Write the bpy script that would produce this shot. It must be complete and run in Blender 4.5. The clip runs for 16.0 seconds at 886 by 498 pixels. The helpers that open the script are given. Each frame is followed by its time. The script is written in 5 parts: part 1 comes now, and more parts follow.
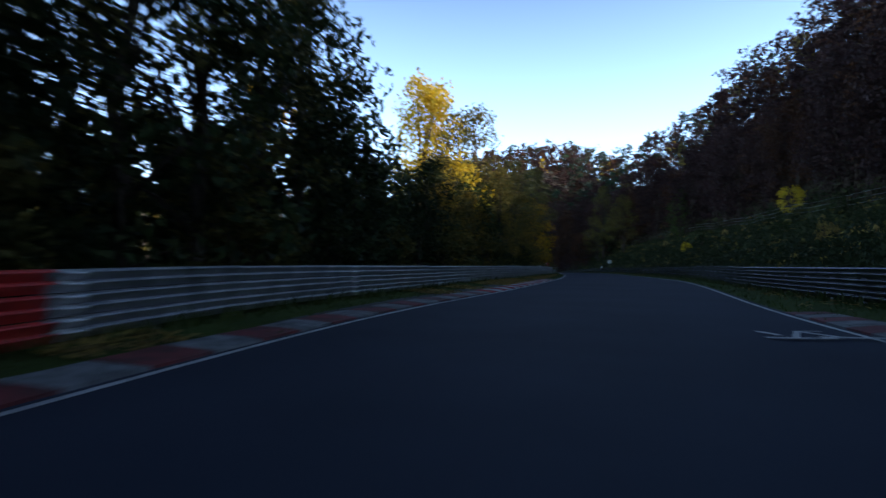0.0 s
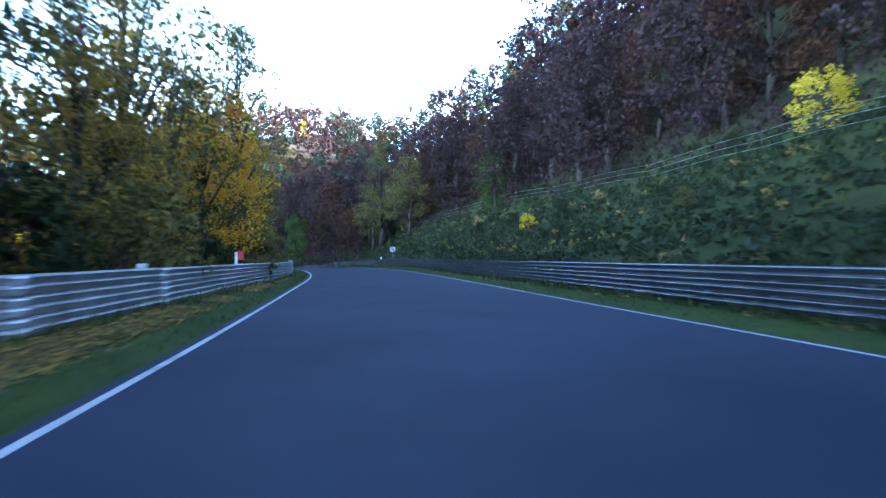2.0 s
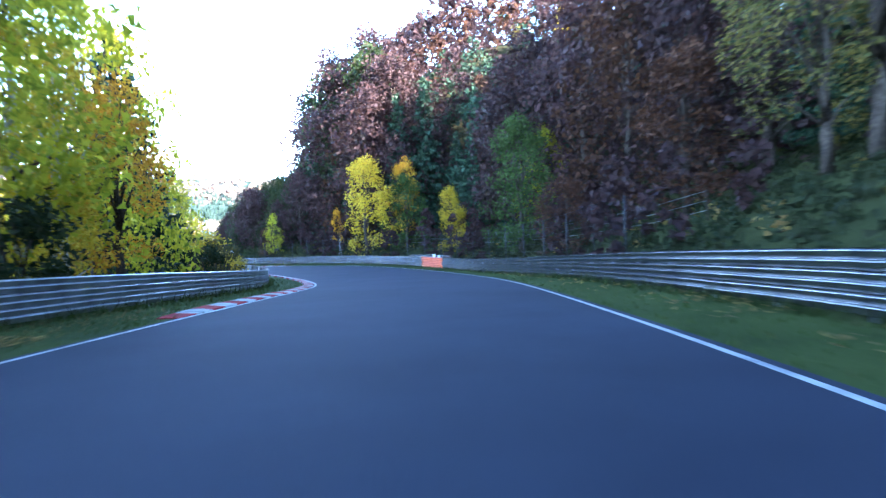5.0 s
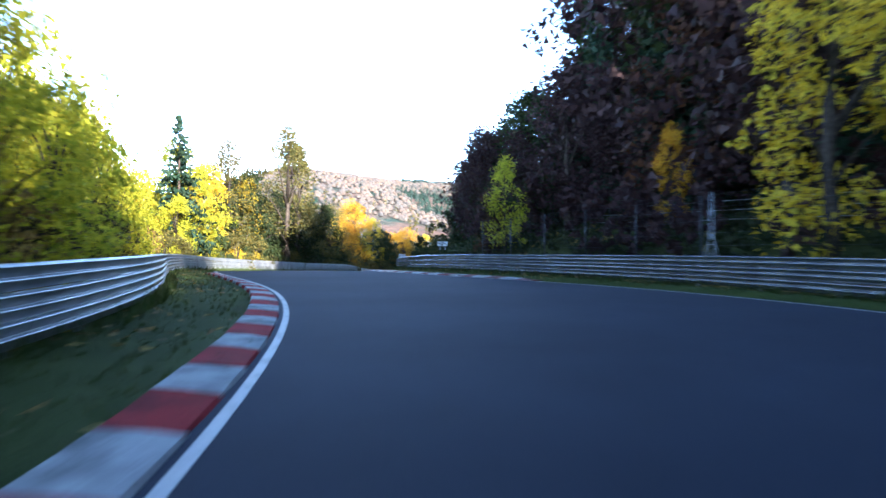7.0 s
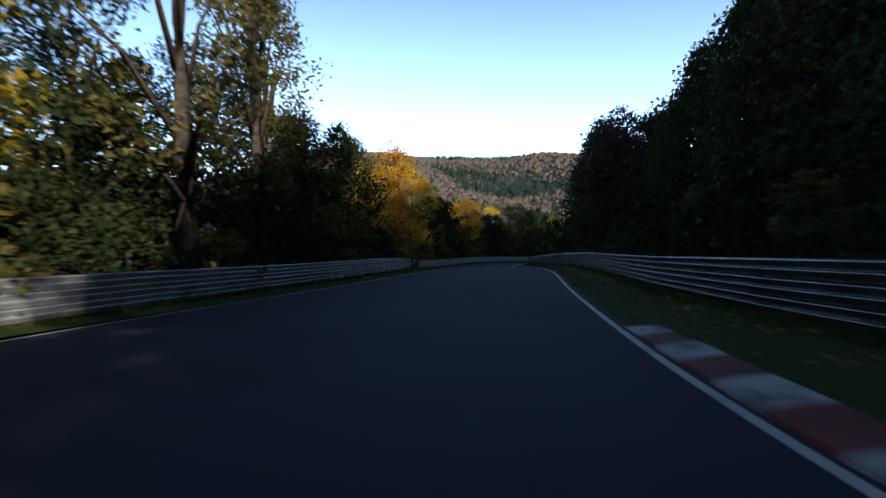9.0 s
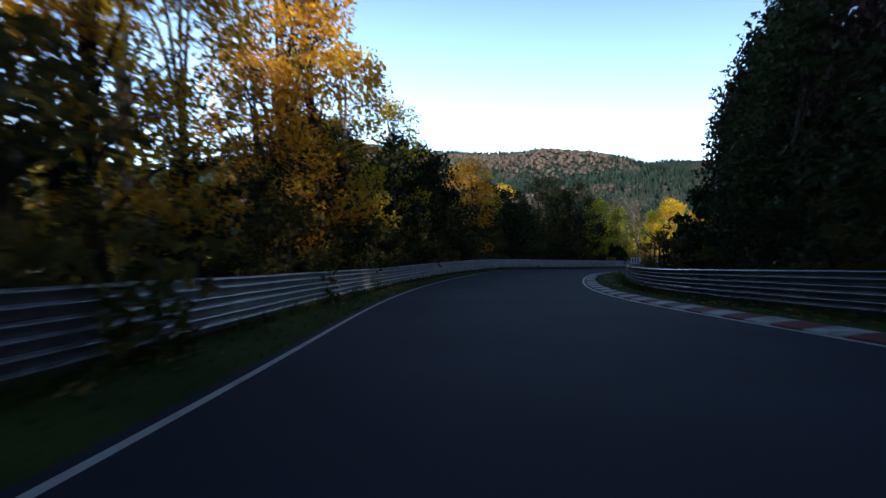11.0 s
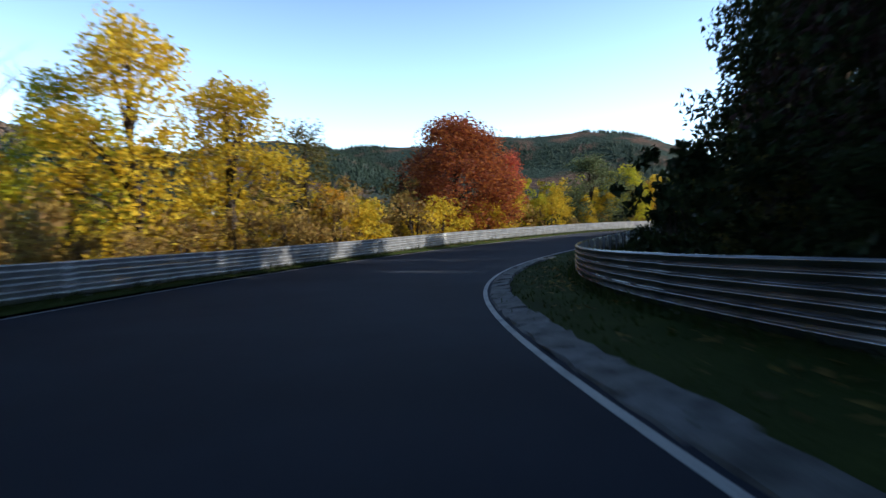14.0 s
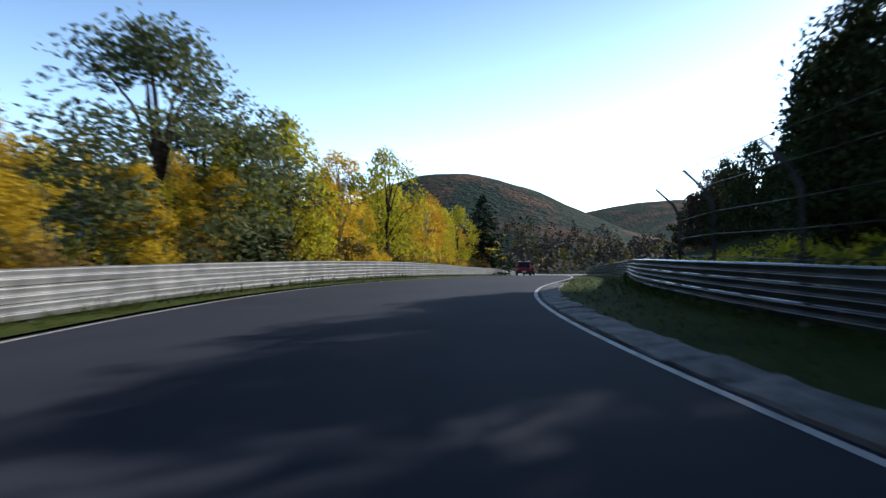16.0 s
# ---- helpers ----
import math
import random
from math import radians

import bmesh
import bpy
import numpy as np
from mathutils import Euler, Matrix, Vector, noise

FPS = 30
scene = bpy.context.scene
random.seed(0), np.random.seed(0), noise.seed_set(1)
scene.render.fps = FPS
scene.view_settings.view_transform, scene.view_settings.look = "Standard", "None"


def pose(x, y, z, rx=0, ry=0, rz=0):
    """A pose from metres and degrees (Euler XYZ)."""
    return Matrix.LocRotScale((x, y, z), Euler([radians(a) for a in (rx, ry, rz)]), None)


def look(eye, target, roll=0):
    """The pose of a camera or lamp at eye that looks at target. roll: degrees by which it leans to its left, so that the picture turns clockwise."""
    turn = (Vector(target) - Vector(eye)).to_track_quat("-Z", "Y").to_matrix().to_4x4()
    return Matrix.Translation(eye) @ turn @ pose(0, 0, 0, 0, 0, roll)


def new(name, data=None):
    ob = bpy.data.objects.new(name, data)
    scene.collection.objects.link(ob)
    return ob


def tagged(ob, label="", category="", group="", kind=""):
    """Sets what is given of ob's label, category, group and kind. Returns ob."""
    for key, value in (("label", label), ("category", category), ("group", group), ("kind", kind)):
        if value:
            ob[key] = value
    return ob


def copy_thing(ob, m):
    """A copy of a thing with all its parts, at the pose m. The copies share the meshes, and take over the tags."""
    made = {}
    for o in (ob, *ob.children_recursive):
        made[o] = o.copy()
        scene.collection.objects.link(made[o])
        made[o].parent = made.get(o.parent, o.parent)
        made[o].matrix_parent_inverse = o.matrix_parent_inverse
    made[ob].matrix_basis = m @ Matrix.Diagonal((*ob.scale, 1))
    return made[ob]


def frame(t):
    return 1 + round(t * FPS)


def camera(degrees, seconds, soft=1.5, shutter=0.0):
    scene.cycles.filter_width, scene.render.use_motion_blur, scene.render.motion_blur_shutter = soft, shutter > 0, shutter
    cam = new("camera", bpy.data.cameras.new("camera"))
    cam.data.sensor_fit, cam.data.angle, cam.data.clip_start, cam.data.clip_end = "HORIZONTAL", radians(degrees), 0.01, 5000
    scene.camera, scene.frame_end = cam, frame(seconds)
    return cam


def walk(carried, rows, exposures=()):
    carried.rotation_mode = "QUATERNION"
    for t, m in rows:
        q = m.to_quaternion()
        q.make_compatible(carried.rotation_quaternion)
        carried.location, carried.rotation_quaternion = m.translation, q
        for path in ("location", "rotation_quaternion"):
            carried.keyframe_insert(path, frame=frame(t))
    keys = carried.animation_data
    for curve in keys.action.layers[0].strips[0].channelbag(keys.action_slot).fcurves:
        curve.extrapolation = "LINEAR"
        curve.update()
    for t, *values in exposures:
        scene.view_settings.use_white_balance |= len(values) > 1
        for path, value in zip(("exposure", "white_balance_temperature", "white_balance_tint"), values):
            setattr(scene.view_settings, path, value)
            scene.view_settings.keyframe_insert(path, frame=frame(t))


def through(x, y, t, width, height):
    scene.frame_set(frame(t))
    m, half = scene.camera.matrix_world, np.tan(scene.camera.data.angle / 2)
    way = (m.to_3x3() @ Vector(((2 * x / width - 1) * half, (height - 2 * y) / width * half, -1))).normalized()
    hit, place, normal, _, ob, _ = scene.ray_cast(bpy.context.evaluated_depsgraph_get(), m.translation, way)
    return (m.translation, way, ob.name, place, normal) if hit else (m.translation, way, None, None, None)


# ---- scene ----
# Camera: a phone behind the windscreen of a car, on a forest race track.
CAMERA_ROWS = [
    (0.0, -0.11, -0.00, 1.24, 1.90, 2.78, -0.53),
    (0.5, -0.57, 10.90, 1.63, -12.28, 1.62, 0.07),
    (1.0, 1.87, 21.61, 1.87, -18.25, 1.15, 1.85),
    (1.5, 5.28, 32.41, 2.11, -20.79, 0.75, 0.86),
    (2.0, 9.38, 44.04, 2.36, -20.40, 1.70, 0.50),
    (2.5, 13.10, 55.59, 2.56, -19.09, 2.23, 0.24),
    (3.0, 17.21, 68.23, 2.75, -14.47, 1.29, 3.24),
    (3.5, 19.95, 80.74, 2.91, -9.39, 1.05, 3.12),
    (4.0, 21.40, 92.71, 3.18, -4.47, 0.46, 2.85),
    (4.5, 21.61, 104.40, 3.40, 0.72, -0.24, 2.53),
    (5.0, 20.65, 116.06, 3.45, 6.64, -0.82, 2.25),
    (5.5, 18.57, 127.91, 3.23, 13.72, -1.07, 2.14),
    (6.0, 14.68, 139.54, 2.79, 20.84, -1.93, 2.59),
    (6.5, 9.69, 149.80, 2.38, 24.57, -3.12, -0.39),
    (7.0, 3.80, 160.39, 2.32, 32.04, 0.20, -0.20),
    (7.5, -3.21, 170.87, 2.42, 40.32, 0.14, 0.04),
    (8.0, -11.59, 180.43, 2.37, 43.89, -1.36, 1.06),
    (8.5, -20.60, 188.61, 2.23, 42.58, -1.93, 4.04),
    (9.0, -29.24, 196.83, 1.81, 35.46, -1.63, 1.89),
    (9.2, -32.31, 200.44, 1.64, 33.69, -1.15, 1.10),
    (9.7, -38.33, 209.43, 1.22, 33.34, -1.26, 1.02),
    (10.2, -43.66, 217.88, 0.86, 35.60, -1.51, 0.84),
    (10.7, -49.22, 226.44, 0.50, 36.54, -1.77, 0.65),
    (11.3, -57.53, 237.82, -0.22, 30.41, -1.92, 0.54),
    (11.5, -60.46, 242.39, -0.53, 26.15, -2.15, 0.65),
    (12.0, -66.20, 254.29, -1.27, 19.78, -1.77, 1.39),
    (12.5, -70.21, 266.25, -1.78, 11.92, -1.73, 1.83),
    (13.0, -72.79, 279.45, -2.27, 2.34, -2.50, 2.73),
    (13.5, -73.44, 292.36, -3.00, -7.66, -2.98, 1.89),
    (14.0, -71.56, 305.84, -3.76, -15.71, -3.02, 1.49),
    (14.5, -67.69, 319.62, -4.37, -27.52, -1.83, 1.70),
    (15.0, -62.10, 331.39, -4.61, -39.11, -0.00, 0.70),
    (15.5, -54.19, 342.09, -4.58, -48.25, 0.97, 0.96),
    (16.0, -44.07, 351.19, -4.55, -53.50, 0.65, 0.48),
]
cam = camera(75.0, 16.0, soft=1.4, shutter=0.25)
EXPOSURE = [
    (0.0, 1.1, 6000, 14), (0.5, 1.5, 5900, 14), (1.0, 2.2, 5700, 15), (1.5, 3.2, 5400, 16), (2.0, 3.9, 5300, 16), (3.0, 4.4, 5250, 16), (5.5, 4.25, 5250, 16), (6.5, 3.7, 5300, 16),
    (7.0, 2.9, 5400, 15), (7.5, 2.3, 5500, 15), (8.0, 1.3, 5700, 14), (8.5, 0.6, 5800, 13), (9.0, 0.4, 5900, 12), (11.3, 0.6, 5900, 11), (13.5, 0.5, 5900, 11), (14.5, 0.5, 5900, 11), (15.5, 0.5, 5900, 11), (16.0, 0.3, 5900, 11)]
walk(cam, [(t, pose(x, y, z, 90 + pitch, roll, yaw)) for t, x, y, z, yaw, pitch, roll in CAMERA_ROWS], EXPOSURE)

# World and sun: clear autumn morning, the sun stands behind the wooded hill on the right of the track.
SUN_BEARING, SUN_HEIGHT = 108.0, 25.8
world = bpy.data.worlds.new("world")
scene.world = world
world.use_nodes = True
wn = world.node_tree.nodes
sky = wn.new("ShaderNodeTexSky")
sky.sky_type, sky.sun_disc = "NISHITA", False
sky.sun_elevation, sky.sun_rotation = radians(SUN_HEIGHT), radians(SUN_BEARING)
sky.air_density, sky.dust_density, sky.ozone_density = 1.0, 0.3, 1.3
wn["Background"].inputs[1].default_value = 0.062
# thin valley haze: the clear sky pales evenly towards the horizon all round
_tc, _sx, _mr, _mu = wn.new("ShaderNodeTexCoord"), wn.new("ShaderNodeSeparateXYZ"), wn.new("ShaderNodeMapRange"), wn.new("ShaderNodeMix")
_mr.interpolation_type = "SMOOTHSTEP"
_mr.inputs[1].default_value, _mr.inputs[2].default_value, _mr.inputs[3].default_value, _mr.inputs[4].default_value = 0.05, 0.75, 0.0, 1.0
_mu.data_type, _mu.blend_type = "RGBA", "MULTIPLY"
_mu.inputs[0].default_value = 1.0
wl = world.node_tree.links
wl.new(_tc.outputs["Generated"], _sx.inputs[0])
wl.new(_sx.outputs[2], _mr.inputs[0])
wl.new(sky.outputs[0], _mu.inputs[6])
_pale = wn.new("ShaderNodeValToRGB")
_pale.color_ramp.elements[0].color, _pale.color_ramp.elements[1].color = (1.0, 1.0, 1.0, 1), (0.135, 0.156, 0.165, 1)
_lift = wn.new("ShaderNodeMix")
_lift.data_type, _lift.blend_type = "RGBA", "MULTIPLY"
_lift.inputs[0].default_value, _lift.inputs[7].default_value = 1.0, (4.6, 4.6, 4.6, 1)
wl.new(_mr.outputs[0], _pale.inputs[0])
wl.new(_pale.outputs[0], _lift.inputs[6])
wl.new(_lift.outputs[2], _mu.inputs[7])
wl.new(_mu.outputs[2], wn["Background"].inputs[0])
sun = new("sun", bpy.data.lights.new("sun", "SUN"))
sun.data.energy, sun.data.angle, sun.data.color = 5.0, radians(0.53), (1.0, 0.9, 0.74)
_b, _h = radians(SUN_BEARING), radians(SUN_HEIGHT)
sun.matrix_world = look((60 * math.sin(_b), 60 * math.cos(_b), 60 * math.tan(_h)), (0, 0, 0))


# ---------------------------------------------------------------- materials
def material(name):
    m = bpy.data.materials.new(name)
    m.use_nodes = True
    return m, m.node_tree.nodes, m.node_tree.links, m.node_tree.nodes["Principled BSDF"]


def ramp(nodes, stops):
    r = nodes.new("ShaderNodeValToRGB")
    e = r.color_ramp.elements
    while len(e) < len(stops):
        e.new(0.5)
    for k, (pos, col) in zip(e, stops):
        k.position, k.color = pos, (*col, 1)
    return r


def noise_tex(nodes, links, scale, detail=5, rough=0.6, coord="Object"):
    c = nodes.new("ShaderNodeTexCoord")
    n = nodes.new("ShaderNodeTexNoise")
    n.inputs["Scale"].default_value, n.inputs["Detail"].default_value, n.inputs["Roughness"].default_value = scale, detail, rough
    links.new(c.outputs[coord], n.inputs["Vector"])
    return n


def mixed(nodes, links, a, b, fac, kind="MIX"):
    m = nodes.new("ShaderNodeMix")
    m.data_type, m.blend_type = "RGBA", kind
    for sock, v in ((m.inputs[0], fac), (m.inputs[6], a), (m.inputs[7], b)):
        if isinstance(v, (int, float)):
            sock.default_value = v
        elif isinstance(v, tuple):
            sock.default_value = (*v, 1)
        else:
            links.new(v, sock)
    return m.outputs[2]


def bumped(nodes, links, bsdf, height, strength, distance=0.02):
    b = nodes.new("ShaderNodeBump")
    b.inputs["Strength"].default_value, b.inputs["Distance"].default_value = strength, distance
    links.new(height, b.inputs["Height"])
    links.new(b.outputs[0], bsdf.inputs["Normal"])


def surface(name, dark, light, scale=3.0, fine=60.0, rough=0.8, metal=0.0, bump=0.3, spread=(0.3, 0.7), distance=0.01):
    """Two scales of colour variation and a fine relief."""
    m, n, l, b = material(name)
    big = noise_tex(n, l, scale)
    small = noise_tex(n, l, fine, 3)
    r = ramp(n, [(spread[0], dark), (spread[1], light)])
    l.new(big.outputs[0], r.inputs[0])
    g = ramp(n, [(0.25, (0.72, 0.72, 0.72)), (0.75, (1.2, 1.2, 1.2))])
    l.new(small.outputs[0], g.inputs[0])
    l.new(mixed(n, l, r.outputs[0], g.outputs[0], 1.0, "MULTIPLY"), b.inputs["Base Color"])
    b.inputs["Roughness"].default_value, b.inputs["Metallic"].default_value = rough, metal
    b.inputs["Specular IOR Level"].default_value = 0.04 if rough >= 0.8 else 0.15 if rough >= 0.55 else 0.5
    bumped(n, l, b, small.outputs[0], bump, distance)
    return m


def foliage(name, colours, through=0.35):
    """Leaves: each one has its own tint, each plant another cast."""
    m, n, l, b = material(name)
    geo, info = n.new("ShaderNodeNewGeometry"), n.new("ShaderNodeObjectInfo")
    k = len(colours)
    r = ramp(n, [(i / max(1, k - 1), c) for i, c in enumerate(colours)])
    l.new(geo.outputs["Random Per Island"], r.inputs[0])
    hue = n.new("ShaderNodeHueSaturation")
    v = n.new("ShaderNodeMapRange")
    v.inputs[3].default_value, v.inputs[4].default_value = 0.75, 1.2
    l.new(info.outputs["Random"], v.inputs[0])
    l.new(v.outputs[0], hue.inputs["Value"])
    l.new(r.outputs[0], hue.inputs["Color"])
    b.inputs["Roughness"].default_value = 0.6
    b.inputs["Specular IOR Level"].default_value = 0.1
    l.new(hue.outputs[0], b.inputs["Base Color"])
    t = n.new("ShaderNodeBsdfTranslucent")
    l.new(hue.outputs[0], t.inputs[0])
    mx = n.new("ShaderNodeMixShader")
    mx.inputs[0].default_value = through
    l.new(b.outputs[0], mx.inputs[1])
    l.new(t.outputs[0], mx.inputs[2])
    l.new(mx.outputs[0], n["Material Output"].inputs[0])
    return m


ASPHALT = surface("asphalt", (0.018, 0.022, 0.036), (0.031, 0.037, 0.056), 0.25, 90, 0.9, 0, 0.5, distance=0.004)
ASPHALT.node_tree.nodes["Principled BSDF"].inputs["Specular IOR Level"].default_value = 0.18
SHOULDER = surface("worn_asphalt", (0.06, 0.06, 0.058), (0.11, 0.105, 0.1), 0.8, 50, 0.85, 0, 0.5)
LINE = surface("line_paint", (0.22, 0.22, 0.215), (0.48, 0.475, 0.46), 2.5, 30, 0.55, 0, 0.3, (0.3, 0.5))
KERB_RED = surface("kerb_red", (0.17, 0.018, 0.02), (0.33, 0.028, 0.03), 2.2, 40, 0.8, 0, 0.4, (0.35, 0.6))
KERB_WHITE = surface("kerb_white", (0.16, 0.16, 0.16), (0.42, 0.42, 0.41), 2.2, 40, 0.8, 0, 0.4, (0.33, 0.56))
KERB_OLD = surface("kerb_old_red", (0.06, 0.032, 0.03), (0.2, 0.046, 0.045), 1.8, 40, 0.7, 0, 0.4, (0.35, 0.62))
KERB_GREY = surface("kerb_grey", (0.07, 0.07, 0.07), (0.24, 0.24, 0.24), 3.2, 40, 0.75, 0, 0.5)
KERB_DULL = surface("kerb_dull", (0.06, 0.06, 0.058), (0.22, 0.216, 0.21), 3.2, 40, 0.75, 0, 0.5)
GRASS = surface("grass_ground", (0.034, 0.05, 0.014), (0.066, 0.086, 0.022), 0.5, 22, 0.9, 0, 0.8, distance=0.05)
BANK = surface("bank_ground", (0.03, 0.036, 0.012), (0.055, 0.06, 0.02), 0.5, 14, 0.95, 0, 0.8, distance=0.06)
LITTER = surface("forest_floor", (0.022, 0.026, 0.012), (0.05, 0.042, 0.02), 0.35, 12, 0.95, 0, 0.8, distance=0.08)
STEEL = surface("galvanised_steel", (0.16, 0.163, 0.17), (0.34, 0.34, 0.34), 1.6, 30, 0.2, 0.85, 0.03)
# left rail: base colour raised above the steel's to carry the white of sunlight
LIT_ZINC = surface("lit_zinc", (0.25, 0.255, 0.265), (0.52, 0.52, 0.52), 1.6, 30, 0.3, 0.5, 0.06)
for _m in (STEEL, LIT_ZINC):
    _m.node_tree.nodes["Principled BSDF"].inputs["Specular Tint"].default_value = (0.35, 0.36, 0.38, 1)
POST_STEEL = surface("post_steel", (0.2, 0.21, 0.22), (0.4, 0.41, 0.42), 3, 40, 0.5, 0.7, 0.2)
WHITE_PAINT = surface("white_paint", (0.55, 0.55, 0.55), (0.82, 0.82, 0.8), 4, 30, 0.5, 0, 0.15)
RED_PAINT = surface("red_paint", (0.42, 0.03, 0.025), (0.62, 0.045, 0.035), 4, 30, 0.45, 0, 0.15)
ORANGE = surface("orange_plastic", (0.6, 0.1, 0.03), (0.85, 0.17, 0.05), 3, 30, 0.45, 0, 0.1)
BARK = surface("bark", (0.03, 0.024, 0.018), (0.11, 0.085, 0.065), 6, 40, 0.95, 0, 1.0, distance=0.03)
BIRCH = surface("birch_bark", (0.2, 0.18, 0.16), (0.6, 0.57, 0.52), 5, 30, 0.8, 0, 0.6)
GREY_BARK = surface("grey_bark", (0.09, 0.075, 0.06), (0.22, 0.19, 0.15), 5, 30, 0.9, 0, 0.6)
DARK_METAL = surface("dark_metal", (0.02, 0.02, 0.022), (0.06, 0.06, 0.065), 4, 40, 0.5, 0.6, 0.2)
BLACK = surface("black_rubber", (0.01, 0.01, 0.01), (0.03, 0.03, 0.03), 5, 50, 0.7, 0, 0.2)

LEAF = {
    "yellow": foliage("leaf_yellow", [(0.42, 0.26, 0.015), (0.62, 0.42, 0.02), (0.7, 0.52, 0.05), (0.35, 0.3, 0.03)], 0.5),
    "gold": foliage("leaf_gold", [(0.5, 0.22, 0.015), (0.6, 0.3, 0.02), (0.65, 0.4, 0.03)], 0.5),
    "lime": foliage("leaf_lime", [(0.24, 0.27, 0.02), (0.42, 0.4, 0.025), (0.54, 0.46, 0.025), (0.17, 0.21, 0.02)], 0.5),
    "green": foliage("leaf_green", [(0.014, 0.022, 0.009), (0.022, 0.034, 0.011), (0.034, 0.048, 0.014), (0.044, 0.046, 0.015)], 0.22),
    "olive": foliage("leaf_olive", [(0.055, 0.058, 0.019), (0.095, 0.085, 0.024), (0.16, 0.12, 0.026), (0.048, 0.06, 0.017)], 0.3),
    "rust": foliage("leaf_rust", [(0.05, 0.022, 0.014), (0.07, 0.029, 0.015), (0.095, 0.042, 0.018), (0.042, 0.022, 0.017)], 0.25),
    "plum": foliage("leaf_plum", [(0.032, 0.018, 0.02), (0.044, 0.023, 0.022), (0.062, 0.031, 0.026), (0.034, 0.024, 0.023)], 0.2),
    "willow": foliage("leaf_willow", [(0.07, 0.09, 0.045), (0.1, 0.125, 0.055), (0.14, 0.155, 0.07), (0.06, 0.085, 0.035)], 0.35),
    "fresh": foliage("leaf_fresh", [(0.04, 0.07, 0.018), (0.06, 0.098, 0.022), (0.085, 0.12, 0.028), (0.035, 0.058, 0.015)], 0.35),
    "red": foliage("leaf_red", [(0.2, 0.06, 0.04), (0.36, 0.09, 0.035), (0.52, 0.18, 0.035), (0.17, 0.07, 0.055)], 0.5),
    "crimson": foliage("leaf_crimson", [(0.3, 0.05, 0.04), (0.45, 0.08, 0.05), (0.5, 0.14, 0.06), (0.22, 0.05, 0.04)], 0.5),
    "brown": foliage("leaf_brown", [(0.2, 0.12, 0.045), (0.32, 0.2, 0.06), (0.42, 0.29, 0.07), (0.15, 0.11, 0.045)], 0.4),
    "tawny": foliage("leaf_tawny", [(0.13, 0.09, 0.024), (0.22, 0.15, 0.03), (0.36, 0.22, 0.03), (0.1, 0.08, 0.022)], 0.4),
    "fern": foliage("fern", [(0.02, 0.03, 0.012), (0.027, 0.037, 0.014), (0.034, 0.044, 0.015), (0.036, 0.037, 0.016)], 0.25),
    "far_beech": foliage("far_beech", [(0.044, 0.039, 0.032), (0.05, 0.043, 0.034), (0.058, 0.047, 0.036)], 0.1),
    # autumn brown, greyed and lightened: the haze of distance is in the colour
    "hazed_beech": foliage("hazed_beech", [(0.075, 0.068, 0.06), (0.105, 0.082, 0.066), (0.13, 0.09, 0.064), (0.07, 0.068, 0.058)], 0.1),
    "far_spruce": foliage("far_spruce", [(0.017, 0.032, 0.024), (0.022, 0.038, 0.027), (0.027, 0.042, 0.03)], 0.1),
    "needle": foliage("needle", [(0.014, 0.034, 0.02), (0.026, 0.05, 0.028), (0.042, 0.068, 0.034)], 0.1),
}


# ---------------------------------------------------------------- the line of the track
# plan of the axis in metres, height of the road there, and offsets of the edge lines and guardrails from it
AXIS = [
    (4.0, -118.0), (0.0, 0.0), (0.22, 10.8), (2.65, 21.38), (5.95, 32.19), (9.92, 43.87), (13.23, 55.56), (16.75, 68.34),
    (19.35, 80.83), (20.65, 92.76), (20.72, 104.36), (19.62, 115.91), (17.42, 127.65), (14.11, 139.33), (9.48, 149.69), (3.31, 160.05),
    (-4.41, 169.75), (-13.45, 178.35), (-22.49, 186.73), (-30.42, 195.99), (-36.55, 205.64), (-41.59, 214.5), (-46.49, 223.2), (-52.22, 232.47),
    (-59.56, 242.99), (-65.75, 254.48), (-70.06, 266.29), (-72.72, 279.46), (-73.26, 292.35), (-71.67, 305.86), (-67.93, 319.72), (-61.73, 331.14),
    (-53.43, 341.38), (-43.62, 350.65), (-28.12, 361.04), (-15.85, 366.15), (-2.44, 373.12), (11.92, 381.65), (40.06, 397.77), (66.0, 408.0),
    (94.0, 412.0), (124.0, 408.0), (160.0, 396.0),
]
HEIGHT = [
    -2.0, 0.02, 0.41, 0.65, 0.89, 1.14, 1.34, 1.53, 1.69, 1.96, 2.18, 2.23, 2.01, 1.57,
    1.16, 1.11, 1.2, 1.15, 1.01, 0.59, 0.16, -0.23, -0.56, -1.02, -1.75, -2.49, -3.0, -3.49,
    -4.22, -4.98, -5.59, -5.83, -5.8, -5.77, -5.73, -5.91, -6.31, -6.85, -8.1, -9.6, -10.6, -11.2,
    -11.5,
]
LEFT_EDGE = [
    -4.32, -4.32, -2.25, -1.62, -1.88, -2.82, -3.64, -4.72, -5.11, -5.07, -5.06, -4.7, -3.84, -2.47,
    -0.57, -0.48, -1.32, -3.25, -5.61, -6.56, -6.1, -5.1, -4.2, -3.48, -3.28, -4.13, -5.12, -6.24,
    -7.01, -7.51, -7.93, -7.62, -6.54, -6.52, -6.99, -6.6, -5.58, -4.03, 0.03, 1.03, 0.03, 0.03,
    0.03,
]
